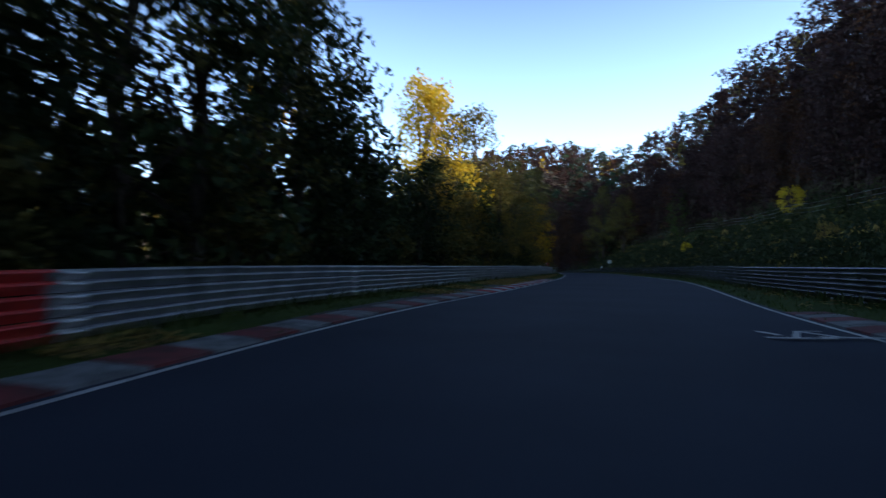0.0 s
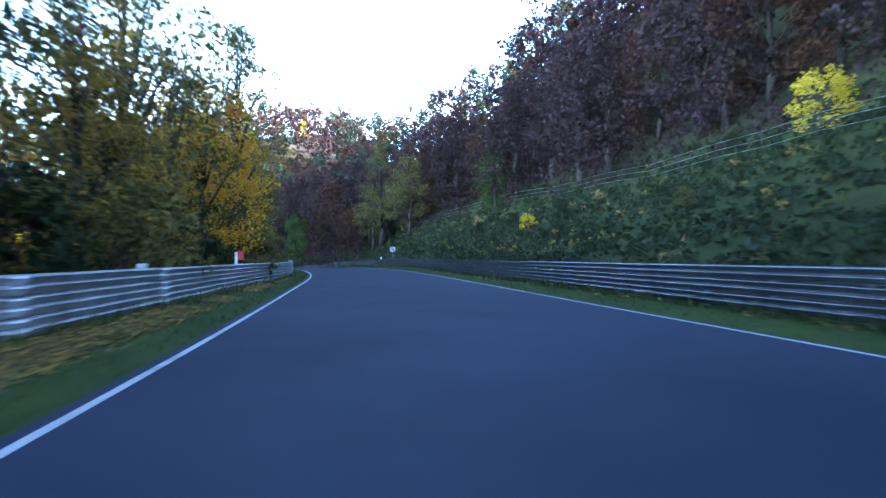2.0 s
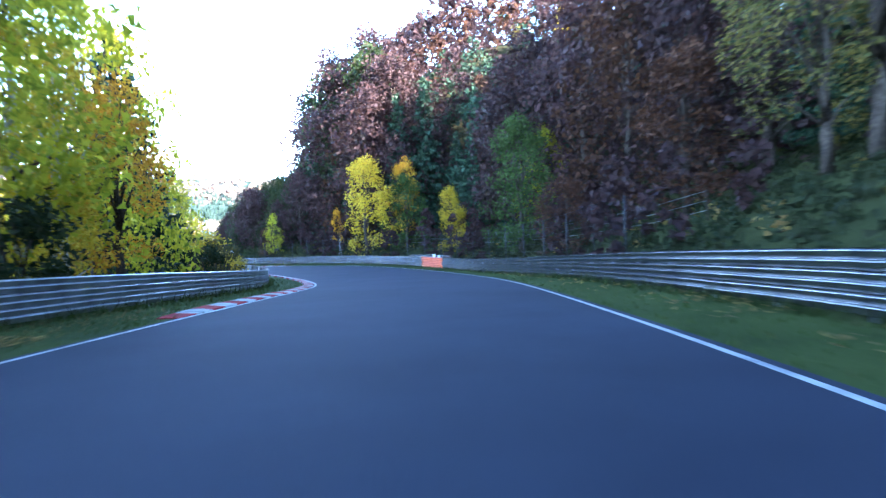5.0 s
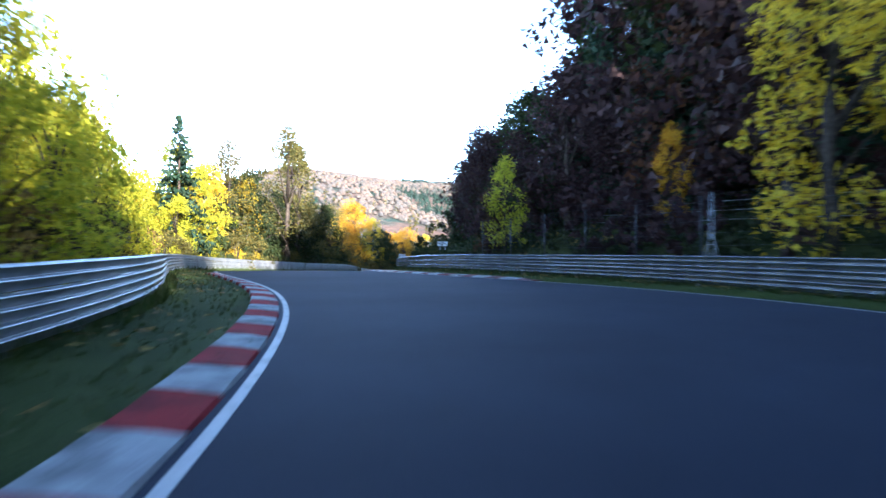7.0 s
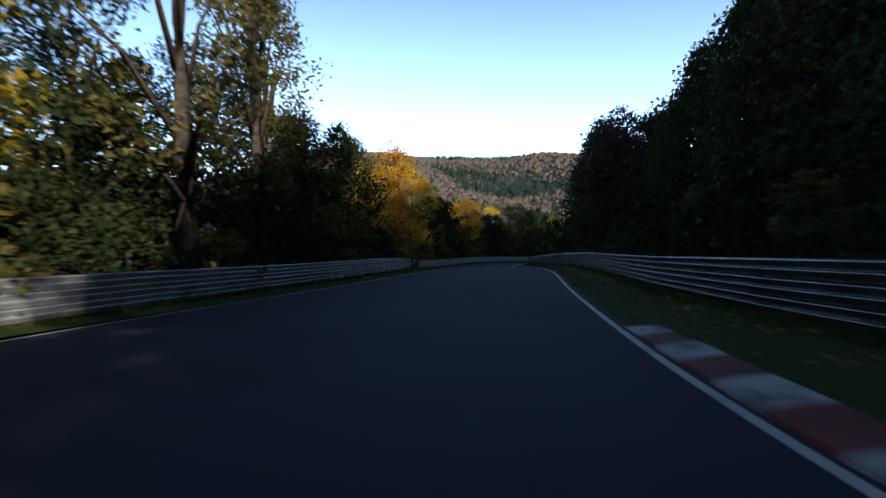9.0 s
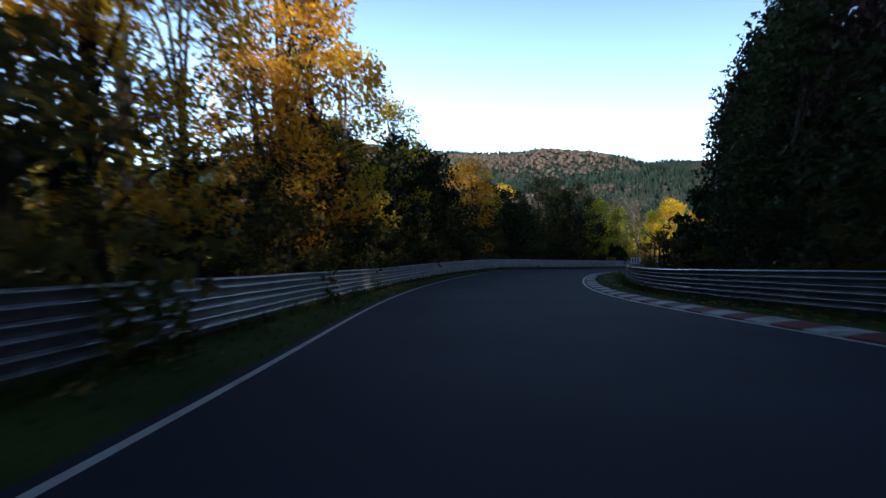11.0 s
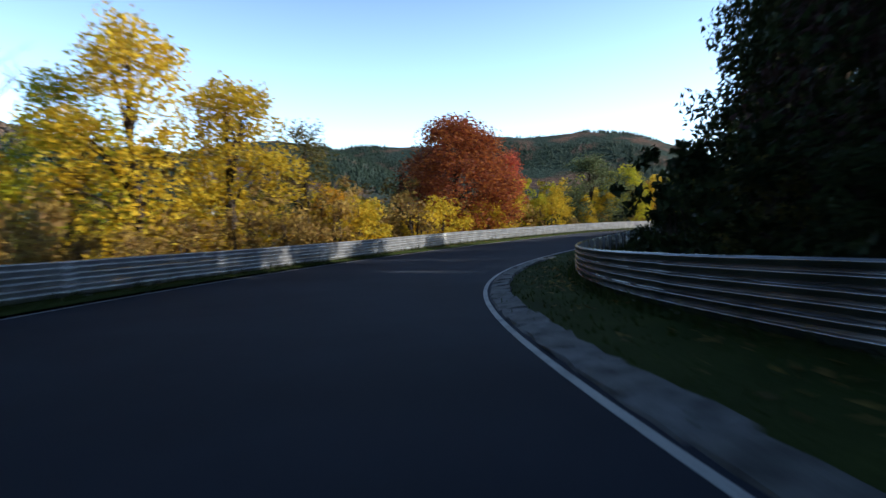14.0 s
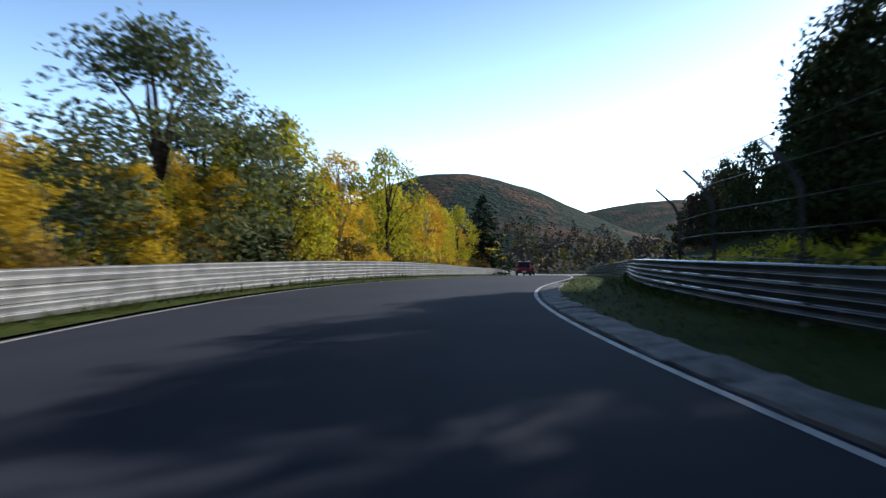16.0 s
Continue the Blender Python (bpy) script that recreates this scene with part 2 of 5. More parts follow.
RIGHT_EDGE = [
    5.44, 5.44, 6.08, 6.51, 6.55, 5.64, 4.49, 3.42, 3.24, 3.4, 3.57, 3.96, 4.83, 6.78,
    9.27, 10.26, 9.44, 6.39, 3.99, 3.39, 3.8, 4.23, 4.67, 4.9, 4.73, 3.99, 3.19, 2.4,
    2.19, 1.8, 1.27, 1.41, 2.25, 2.1, 1.42, 1.94, 3.14, 4.79, 8.8, 9.8, 8.8, 8.8,
    8.8,
]
LEFT_RAIL = [
    -5.27, -5.27, -4.53, -4.51, -5.25, -5.46, -5.73, -6.41, -6.38, -6.55, -6.91, -6.97, -6.5, -5.07,
    -3.3, -2.84, -3.99, -6.03, -7.24, -7.42, -6.99, -6.39, -5.65, -5.01, -4.74, -5.41, -6.5, -7.29,
    -7.91, -8.48, -8.59, -8.16, -7.84, -7.6, -7.67, -7.68, -7.15, -5.87, -1.06, -0.06000000000000005, -1.06, -1.06,
    -1.06,
]
RIGHT_RAIL = [
    9.67, 9.67, 9.17, 8.49, 7.71, 7.0, 6.08, 5.24, 5.13, 5.32, 5.65, 6.23, 7.13, 8.53,
    10.12, 11.18, 10.72, 9.24, 7.11, 6.25, 6.08, 6.43, 6.8, 6.88, 6.63, 6.01, 5.84, 5.99,
    5.22, 4.47, 3.78, 4.17, 4.8, 4.85, 4.73, 5.14, 6.09, 7.46, 10.97, 11.97, 10.97, 10.97,
    10.97,
]


def spline(k, v, t):
    """Natural cubic curve through the values v at k, taken at t."""
    k, v, t = np.asarray(k, float), np.asarray(v, float), np.asarray(t, float)
    n, h = len(k), np.diff(k)
    a, r = np.eye(n), np.zeros((n, *v.shape[1:]))
    for i in range(1, n - 1):
        a[i, i - 1], a[i, i], a[i, i + 1] = h[i - 1], 2 * (h[i - 1] + h[i]), h[i]
        r[i] = 6 * ((v[i + 1] - v[i]) / h[i] - (v[i] - v[i - 1]) / h[i - 1])
    m = np.linalg.solve(a, r)
    i = np.clip(np.searchsorted(k, t) - 1, 0, n - 2)
    w = h[i]
    p, q = (k[i + 1] - t) / w, (t - k[i]) / w
    sh = (-1,) + (1,) * (v.ndim - 1)
    w, p, q = w.reshape(sh), p.reshape(sh), q.reshape(sh)
    return p * v[i] + q * v[i + 1] + ((p ** 3 - p) * m[i] + (q ** 3 - q) * m[i + 1]) * w * w / 6


_axis = np.array(AXIS)
_k = np.r_[0, np.cumsum(np.linalg.norm(np.diff(_axis, axis=0), axis=1))]
_fine = np.arange(0, _k[-1], 0.25)
_pf = spline(_k, _axis, _fine)
_len = np.r_[0, np.cumsum(np.linalg.norm(np.diff(_pf, axis=0), axis=1))] - 0
STEP = 1.0
S = np.arange(0, _len[-1], STEP)
_u = np.interp(S, _len, _fine)
PTS = spline(_k, _axis, _u)
TAN = np.gradient(PTS, axis=0)
TAN /= np.linalg.norm(TAN, axis=1)[:, None]
NOR = np.c_[TAN[:, 1], -TAN[:, 0]]
ZR = spline(_k, HEIGHT, _u)
EDGE_L, EDGE_R, RAIL_L, RAIL_R = (spline(_k, v, _u) for v in (LEFT_EDGE, RIGHT_EDGE, LEFT_RAIL, RIGHT_RAIL))
ORIGIN = float(S[np.argmin(np.abs(PTS[:, 1]))])   # the station at which the film begins
END = float(S[-1])


def at(s, d, h=0.0):
    """Place s metres along from the start of the film, d metres to the right of the axis, h above the road."""
    s = s + ORIGIN
    p = [np.interp(s, S, c) for c in (PTS[:, 0], PTS[:, 1], NOR[:, 0], NOR[:, 1], ZR)]
    return Vector((p[0] + d * p[2], p[1] + d * p[3], p[4] + h))


def value(curve, s):
    return float(np.interp(s + ORIGIN, S, curve))


def turn_at(s):
    """The heading of the road in degrees, as a turn about z from +y."""
    x, y = np.interp(s + ORIGIN, S, TAN[:, 0]), np.interp(s + ORIGIN, S, TAN[:, 1])
    return math.degrees(math.atan2(-x, y))


# height of the hillside on the right, as a share of its full slope, along the track
HILL_S = [-120, 5, 22, 50, 70, 112, 138, 170, 186, 202, 260, 290, 330, 368, 384, 425, 450, 480]
HILL_F = [1.0, 0.97, 0.83, 0.83, 1.03, 1.02, 0.84, 0.62, 0.72, 0.86, 1.0, 0.88, 0.72, 0.64, 0.52, 0.45, 0.42, 0.42]
# wooded hills all round the horizon: bearing, distance, height, width
HILLS = [(24, 900, 126, 170), (36, 950, 132, 170), (48, 800, 132, 180), (2, 1000, 128, 190), (-7, 1600, 200, 240), (-19, 1500, 200, 240), (-30, 1500, 200, 240),
         (-50.5, 850, 114, 150), (-72, 1600, 135, 280), (75, 900, 110, 220), (110, 900, 110, 250), (160, 900, 90, 250), (13, 1300, 150, 220), (-120, 700, 60, 200)]
CENTRE = Vector((-50, 280))


def smooth(a, b, x):
    t = np.clip((x - a) / (b - a), 0, 1)
    return t * t * (3 - 2 * t)


def terrain(x, y):
    """Height of the ground: verges by the road, the steep wooded slope to its right, the falling meadow to its left, hills far round."""
    x, y = np.atleast_1d(np.asarray(x, float)), np.atleast_1d(np.asarray(y, float))
    z = np.empty(len(x))
    for a in range(0, len(x), 4000):
        px, py = x[a:a + 4000], y[a:a + 4000]
        dd = (px[:, None] - PTS[None, ::2, 0]) ** 2 + (py[:, None] - PTS[None, ::2, 1]) ** 2
        i = dd.argmin(1) * 2
        dist = np.sqrt(dd.min(1))
        d = (px - PTS[i, 0]) * NOR[i, 0] + (py - PTS[i, 1]) * NOR[i, 1]
        side = d > 0
        right, left = np.where(side, dist - RAIL_R[i], 0), np.where(side, 0, dist + RAIL_L[i])
        f = np.interp(S[i] - ORIGIN, HILL_S, HILL_F)
        up = 0.5 * np.clip(right - 1.0, 0, 13) + 1.12 * np.clip(right - 14, 0, 35) + 0.25 * np.clip(right - 49, 0, 60)
        down = -0.1 * np.clip(left - 1.5, 0, 30)
        base = ZR[i] - 0.06 + f * up + down
        inside = (d < RAIL_R[i] + 0.6) & (d > RAIL_L[i] - 0.6)
        base = np.where(inside, ZR[i] - 0.3, base)
        far = smooth(90, 260, dist)
        base = base * (1 - far) + far * (-6 + np.where(side, 20.0, 0))
        hills = np.zeros(len(px))
        for b, r, h, w in HILLS:
            hx, hy = CENTRE.x - r * math.sin(radians(b)), CENTRE.y + r * math.cos(radians(b))
            g = h * np.exp(-((px - hx) ** 2 + (py - hy) ** 2) / (2 * w * w))
            hills += g ** 4
        z[a:a + 4000] = base + hills ** 0.25 * smooth(120, 420, dist)
    return z


# ---------------------------------------------------------------- mesh helpers
def mesh_of(name, verts, faces, mats, index=None, smooth_faces=False):
    me = bpy.data.meshes.new(name)
    me.from_pydata([tuple(v) for v in verts], [], [tuple(f) for f in faces])
    for m in (mats if isinstance(mats, (list, tuple)) else [mats]):
        me.materials.append(m)
    if index is not None:
        me.polygons.foreach_set("material_index", np.asarray(index, dtype=np.int32))
    if smooth_faces:
        me.polygons.foreach_set("use_smooth", np.ones(len(me.polygons), dtype=bool))
    me.update()
    return me


def thing(name, label, category, group="", kind="", place=None):
    ob = tagged(new(name), label, category, group, kind)
    ob.empty_display_size = 0.2
    if place is not None:
        ob.matrix_world = place
    return ob


def piece(name, me, parent, m=None, label=""):
    ob = new(name, me)
    ob.parent = parent
    if m is not None:
        ob.matrix_basis = m
    return tagged(ob, label) if label else ob


def part(name, bm, mat, parent, label="", m=None):
    me = bpy.data.meshes.new(name)
    bm.to_mesh(me)
    bm.free()
    me.materials.append(mat)
    return piece(name, me, parent, m, label)


def box(bm, size, m=None, bevel=0.0):
    r = bmesh.ops.create_cube(bm, size=1.0, matrix=(m or Matrix()) @ Matrix.Diagonal((*size, 1)))
    if bevel:
        edges = list({e for v in r["verts"] for e in v.link_edges})
        bmesh.ops.bevel(bm, geom=edges, offset=bevel, segments=2, affect="EDGES", profile=0.6)
    return bm


def tube(bm, pts, radii, sides=6):
    """A tapered pipe along a line of points."""
    rings = []
    for i, p in enumerate(pts):
        a, b = Vector(pts[max(0, i - 1)]), Vector(pts[min(len(pts) - 1, i + 1)])
        q = (b - a).to_track_quat("Z", "Y")
        rings.append([bm.verts.new(Vector(p) + q @ Vector((math.cos(t) * radii[i], math.sin(t) * radii[i], 0)))
                      for t in (2 * math.pi * j / sides for j in range(sides))])
    for r0, r1 in zip(rings, rings[1:]):
        for j in range(sides):
            f = bm.faces.new((r0[j], r0[(j + 1) % sides], r1[(j + 1) % sides], r1[j]))
            f.smooth = True
    bm.faces.new(reversed(rings[0]))
    bm.faces.new(rings[-1])
    return bm


def strip(name, s0, s1, across, mat, step=1.0):
    """A surface laid along the road; across gives, for a station index array, the (offset, height) of each line across it."""
    st = np.arange(s0, s1 + 0.001, step) + ORIGIN
    st = st[(st >= 0) & (st <= END)]
    cols = across(st)
    n, k = len(st), len(cols)
    px, py, nx, ny, zz = (np.interp(st, S, c) for c in (PTS[:, 0], PTS[:, 1], NOR[:, 0], NOR[:, 1], ZR))
    verts = np.empty((n, k, 3))
    for j, (d, h) in enumerate(cols):
        verts[:, j, 0], verts[:, j, 1], verts[:, j, 2] = px + d * nx, py + d * ny, zz + h
    faces = [(i * k + j, i * k + j + 1, (i + 1) * k + j + 1, (i + 1) * k + j) for i in range(n - 1) for j in range(k - 1)]
    return mesh_of(name, verts.reshape(-1, 3), faces, mat)


def curve_at(curve, st):
    return np.interp(st, S, curve)


# ---------------------------------------------------------------- ground, road, lines
def spread(lo, hi, step, reach):
    inner = list(np.arange(lo, hi + 0.01, step))
    out, g = [], step
    while (out[-1] if out else 0) < reach:
        g *= 1.075
        out.append((out[-1] if out else 0) + g)
    return np.array([lo - o for o in reversed(out)] + inner + [hi + o for o in out])


gx, gy = spread(-150, 130, 2.5, 3600), spread(-110, 470, 2.5, 3600)
GX, GY = np.meshgrid(gx, gy)
GZ = terrain(GX.ravel(), GY.ravel())
# weathering: folds and ledges away from the road are rounded off
_soft = GZ.reshape(GX.shape).copy()
for _ in range(14):
    _p = np.pad(_soft, 1, mode="edge")
    _soft = (_p[:-2, 1:-1] + _p[2:, 1:-1] + _p[1:-1, :-2] + _p[1:-1, 2:] + 2 * _soft) / 6
_dist = np.full(GX.size, 1e9)
for _i in range(0, len(PTS), 3):
    _dist = np.minimum(_dist, (GX.ravel() - PTS[_i, 0]) ** 2 + (GY.ravel() - PTS[_i, 1]) ** 2)
_w = smooth(15, 28, np.sqrt(_dist)) * (1 - smooth(110, 160, np.sqrt(_dist)))
GZ = GZ * (1 - _w) + _soft.ravel() * _w
# the far hills are uneven, with spurs and hollows
_d = np.sqrt(_dist)
GZ += smooth(260, 500, _d) * np.array([7 * noise.noise((a * 0.006, b * 0.006, 5.0)) + 4 * noise.noise((a * 0.02, b * 0.02, 9.0)) for a, b in zip(GX.ravel(), GY.ravel())])
GRID = GZ.reshape(GX.shape)


def ground_at(x, y):
    """Height of the finished ground, between the corners of its grid."""
    c = int(np.clip(np.searchsorted(gx, x) - 1, 0, len(gx) - 2))
    r = int(np.clip(np.searchsorted(gy, y) - 1, 0, len(gy) - 2))
    u, v = (x - gx[c]) / (gx[c + 1] - gx[c]), (y - gy[r]) / (gy[r + 1] - gy[r])
    return float((GRID[r, c] * (1 - u) + GRID[r, c + 1] * u) * (1 - v) + (GRID[r + 1, c] * (1 - u) + GRID[r + 1, c + 1] * u) * v)


_rough = np.array([noise.noise((a * 0.15, b * 0.15, 0)) for a, b in zip(GX.ravel(), GY.ravel())])
_nn = len(gx)
_faces = [(r * _nn + c, r * _nn + c + 1, (r + 1) * _nn + c + 1, (r + 1) * _nn + c) for r in range(len(gy) - 1) for c in range(_nn - 1)]
_ctr = [(0.5 * (gx[c] + gx[c + 1]), 0.5 * (gy[r] + gy[r + 1])) for r in range(len(gy) - 1) for c in range(_nn - 1)]
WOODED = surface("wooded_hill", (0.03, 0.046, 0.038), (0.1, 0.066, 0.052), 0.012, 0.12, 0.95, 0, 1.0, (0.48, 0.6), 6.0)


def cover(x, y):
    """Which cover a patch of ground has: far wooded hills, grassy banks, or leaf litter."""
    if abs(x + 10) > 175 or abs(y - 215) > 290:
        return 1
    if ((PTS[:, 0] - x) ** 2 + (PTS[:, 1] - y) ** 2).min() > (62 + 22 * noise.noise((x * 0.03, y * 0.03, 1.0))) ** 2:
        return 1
    i = int(((PTS[:, 0] - x) ** 2 + (PTS[:, 1] - y) ** 2).argmin())
    d = (x - PTS[i, 0]) * NOR[i, 0] + (y - PTS[i, 1]) * NOR[i, 1]
    s = S[i] - ORIGIN
    return 2 if 0 < d < RAIL_R[i] + 15.5 and (s < 200 or s > 366) else 0


_ci = [cover(x, y) for x, y in _ctr]
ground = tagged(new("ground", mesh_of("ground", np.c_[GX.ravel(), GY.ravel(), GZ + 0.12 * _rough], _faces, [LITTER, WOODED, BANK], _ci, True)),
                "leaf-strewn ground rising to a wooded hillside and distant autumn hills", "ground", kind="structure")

road = tagged(new("road", strip("road", -70, END, lambda st: [
    (curve_at(EDGE_L, st) * (1 - t) + curve_at(EDGE_R, st) * t + (2 * t - 1) * 0.2, 0.03 * (1 - (2 * t - 1) ** 2)) for t in np.linspace(0, 1, 9)], ASPHALT)),
    "dark smooth asphalt race track between steel guardrails", "road", kind="structure")
for nm, e, sg in (("left", EDGE_L, -1), ("right", EDGE_R, 1)):
    tagged(new("edge_line", strip("edge_line", -70, END, lambda st, e=e: [(curve_at(e, st) - 0.05, 0.009), (curve_at(e, st) + 0.05, 0.009)], LINE)),
           "worn white edge line painted on the asphalt", "road marking", kind="structure")


def verge(edge, rail, sg):
    def across(st):
        a, b = curve_at(edge, st) + sg * 0.18, curve_at(rail, st) + sg * 2.2
        b = np.where(sg * (b - a) < 0.5, a + sg * 0.5, b)
        r = curve_at(rail, st)
        cols = []
        for t in np.linspace(0, 1, 10):
            d = a + (b - a) * t
            rise = np.where(sg * (d - r) < 0, np.clip(1 - np.abs(d - r) / 1.2, 0, 1), 1.0)
            cols.append((d, -0.012 + 0.11 * rise + 0.015 * math.sin(t * 9) * (t > 0) - 0.16 * (t == 1)))
        return cols if sg > 0 else cols[::-1]
    return strip("verge", -70, END, across, GRASS)


for edge, rail, sg in ((EDGE_L, RAIL_L, -1), (EDGE_R, RAIL_R, 1)):
    tagged(new("grass_verge", verge(edge, rail, sg)), "short green grass verge strewn with fallen leaves", "verge", kind="structure")

# worn paved strip behind the first kerb
tagged(new("paved_shoulder", strip("paved_shoulder", -14, 47, lambda st: [(curve_at(EDGE_L, st) - w - 0.25 * np.sin(st * 0.9) * (w > 2), h) for w, h in ((2.15, 0.012), (1.5, 0.02), (0.8, 0.02), (0.36, 0.012))], SHOULDER)),
       "worn grey asphalt strip behind the kerb, strewn with leaves", "shoulder", kind="structure")

# ---------------------------------------------------------------- kerbs: blocks about a metre long, painted by turns
def kerb(s0, s1, edge, sg, width, label, gap=0.2, tints=None, lump=0.006):
    rnd = random.Random(int(s0) + 500)
    tints = tints or (KERB_RED, KERB_WHITE)
    k = thing("kerb", label, "kerb", "kerbs along the bends", "structure", Matrix.Translation(at((s0 + s1) / 2, value(edge, (s0 + s1) / 2))))
    inv = k.matrix_world.inverted()
    n = int(round((s1 - s0) / 1.0))
    for i in range(n):
        a, b = s0 + (s1 - s0) * i / n + 0.012, s0 + (s1 - s0) * (i + 1) / n - 0.012
        prof = [(gap, -0.02), (gap + 0.02, 0.035), (gap + width * 0.5, 0.07), (gap + width - 0.03, 0.085), (gap + width, -0.03)]
        vs = []
        for s in (a, (a + b) / 2, b):
            taper = 1.0 if s0 in (22, -6) and abs(s - 22) < 3 else min(1.0, 0.3 + 0.7 * min(s - s0, s1 - s) / 2.5)
            e = value(edge, s)
            vs += [inv @ at(s, e + sg * (d + rnd.uniform(-2, 2) * lump), h * taper + rnd.uniform(-1, 1) * lump if h > 0 else h) for d, h in prof]
        p = len(prof)
        fs = [(r * p + j, r * p + j + 1, (r + 1) * p + j + 1, (r + 1) * p + j) for r in range(2) for j in range(p - 1)]
        fs += [tuple(range(p)), tuple(range(3 * p - 1, 2 * p - 1, -1))]
        piece("block", mesh_of("block", vs, fs, tints[i % 2]), k)
    return k


kerb(-6, 22, EDGE_L, -1, 0.72, "faded dull red and grey concrete kerb, scuffed, beside the asphalt", 0.16, (KERB_OLD, KERB_GREY))
kerb(-6, 15, EDGE_R, 1, 0.85, "faded dull red and grey concrete kerb beside the right edge line", 0.16, (KERB_OLD, KERB_GREY))
kerb(22, 44, EDGE_L, -1, 0.72, "red and white painted concrete kerb, scuffed, beside the asphalt", 0.16)
kerb(132, 200, EDGE_L, -1, 0.58, "red and white painted concrete kerb round a left-hand bend", 0.12)
kerb(187, 225, EDGE_R, 1, 0.55, "weathered red and white concrete kerb round a right-hand bend", 0.12, (KERB_OLD, KERB_WHITE))
kerb(264, 321, EDGE_R, 1, 0.62, "red and white painted concrete kerb by the grass", 0.12, (KERB_OLD, KERB_WHITE))
kerb(338, 367, EDGE_R, 1, 0.52, "faded grey concrete kerb at the apex of the bend", 0.12, (KERB_GREY, KERB_DULL), 0.022)
kerb(391, 417, EDGE_R, 1, 0.6, "faded grey concrete kerb beside the grass", 0.12, (KERB_GREY, KERB_DULL), 0.02)


# ---------------------------------------------------------------- guardrails
def paint_at(sg, s):
    """A few panels are painted, the others bare zinc, the left ones lightened as sunlit."""
    if sg < 0 and 2 < s < 6.5:
        return RED_PAINT
    if sg > 0 and 160.5 < s < 164.5:
        return ORANGE
    return LIT_ZINC if sg < 0 else STEEL


def guardrail(rail, sg, s0, s1, label, lift=0.0):
    g = thing("guardrail", label, "guardrail", "guardrails along the track", "structure", Matrix.Translation(at((s0 + s1) / 2, value(rail, (s0 + s1) / 2))))
    inv = g.matrix_world.inverted()
    wave = [(-0.001, 0.003), (-0.004, 0.008), (-0.043, 0.084), (-0.049, 0.095), (-0.053, 0.105), (-0.052, 0.112), (-0.045, 0.119), (-0.015, 0.131), (-0.004, 0.135)]
    prof = [(0.004, 0.0)] + wave + [(d, h + 0.137) for d, h in wave[:-1]] + [(0.0, 0.276), (0.03, 0.279)]
    rnd = random.Random(4 + sg)
    L = 4.0
    n = int((s1 - s0) / L)
    for i in range(n):
        a, b = s0 + i * L, s0 + (i + 1) * L + 0.12
        for k in range(3):
            vs, base = [], 0.165 + lift + 0.288 * k
            jit, tip = rnd.uniform(-0.012, 0.012), rnd.uniform(-0.012, 0.012)
            rows = 4
            for r in range(rows):
                s = a + (b - a) * r / (rows - 1)
                e = value(rail, s)
                out = 0.006 if r == rows - 1 else 0.0
                vs += [inv @ at(s, e + sg * (d + jit * r / rows - out), base + h + tip * (r / rows)) for d, h in prof]
            p = len(prof)
            fs = [(r * p + j, r * p + j + 1, (r + 1) * p + j + 1, (r + 1) * p + j) for r in range(rows - 1) for j in range(p - 1)]
            piece("beam", mesh_of("beam", vs, fs, STEEL if lift else paint_at(sg, (a + b) / 2), None, True), g)
        for q in (0.0, 2.0):
            s = a + q
            bm = bmesh.new()
            box(bm, (0.1, 0.06, 1.25), Matrix.Translation((0, 0, 0.36)), 0.008)
            box(bm, (0.1, 0.14, 0.2), Matrix.Translation((-sg * 0.04, 0, 0.86)))
            part("post", bm, POST_STEEL, g, "", Matrix.Translation(inv @ at(s, value(rail, s) + sg * 0.1)) @ pose(0, 0, 0, 0, 0, turn_at(s)))
    return g


_e = END - ORIGIN - 2
guardrail(RAIL_L, -1, -13.6, 194.5, "long triple-beam galvanised steel guardrail with dull scuffed panels")
guardrail(RAIL_L, -1, 194.4, _e, "long triple-beam galvanised steel guardrail along shrubs and trees")
guardrail(RAIL_R, 1, -14.5, 193.6, "long triple-beam galvanised steel guardrail below a grassy bank")
guardrail(RAIL_R, 1, 193.5, _e, "long triple-beam galvanised steel guardrail below a wooded slope")
guardrail(RAIL_R + 0.5, 1, 160.8, 169.0, "short overlapping stretch of raised steel guardrail behind the main rail", 0.17)


# ---------------------------------------------------------------- plants
def leaf_cloud(centres, spread_r, count, size, rng, flat=0.0, droop=0.0):
    """Leaves scattered round the clump centres, each a small kite of its own."""
    c = np.repeat(np.asarray(centres, float), count, axis=0)
    n = len(c)
    v = rng.normal(size=(n, 3))
    v /= np.linalg.norm(v, axis=1)[:, None]
    r = np.repeat(np.asarray(spread_r, float), count) * rng.uniform(0.25, 1.0, n) ** 0.6
    p = c + v * r[:, None] * np.array([1, 1, 0.8])
    p[:, 2] -= droop * r
    a = rng.normal(size=(n, 3))
    a[:, 2] *= 1 - flat
    a /= np.linalg.norm(a, axis=1)[:, None]
    b = np.cross(a, rng.normal(size=(n, 3)))
    b /= np.linalg.norm(b, axis=1)[:, None]
    s = size * rng.uniform(0.6, 1.35, n)[:, None]
    leaf = np.stack([p - a * s * 0.5 - b * s * 0.36, p - a * s * 0.5 + b * s * 0.36, p + a * s * 0.6], axis=1)
    return leaf.reshape(-1, 3)


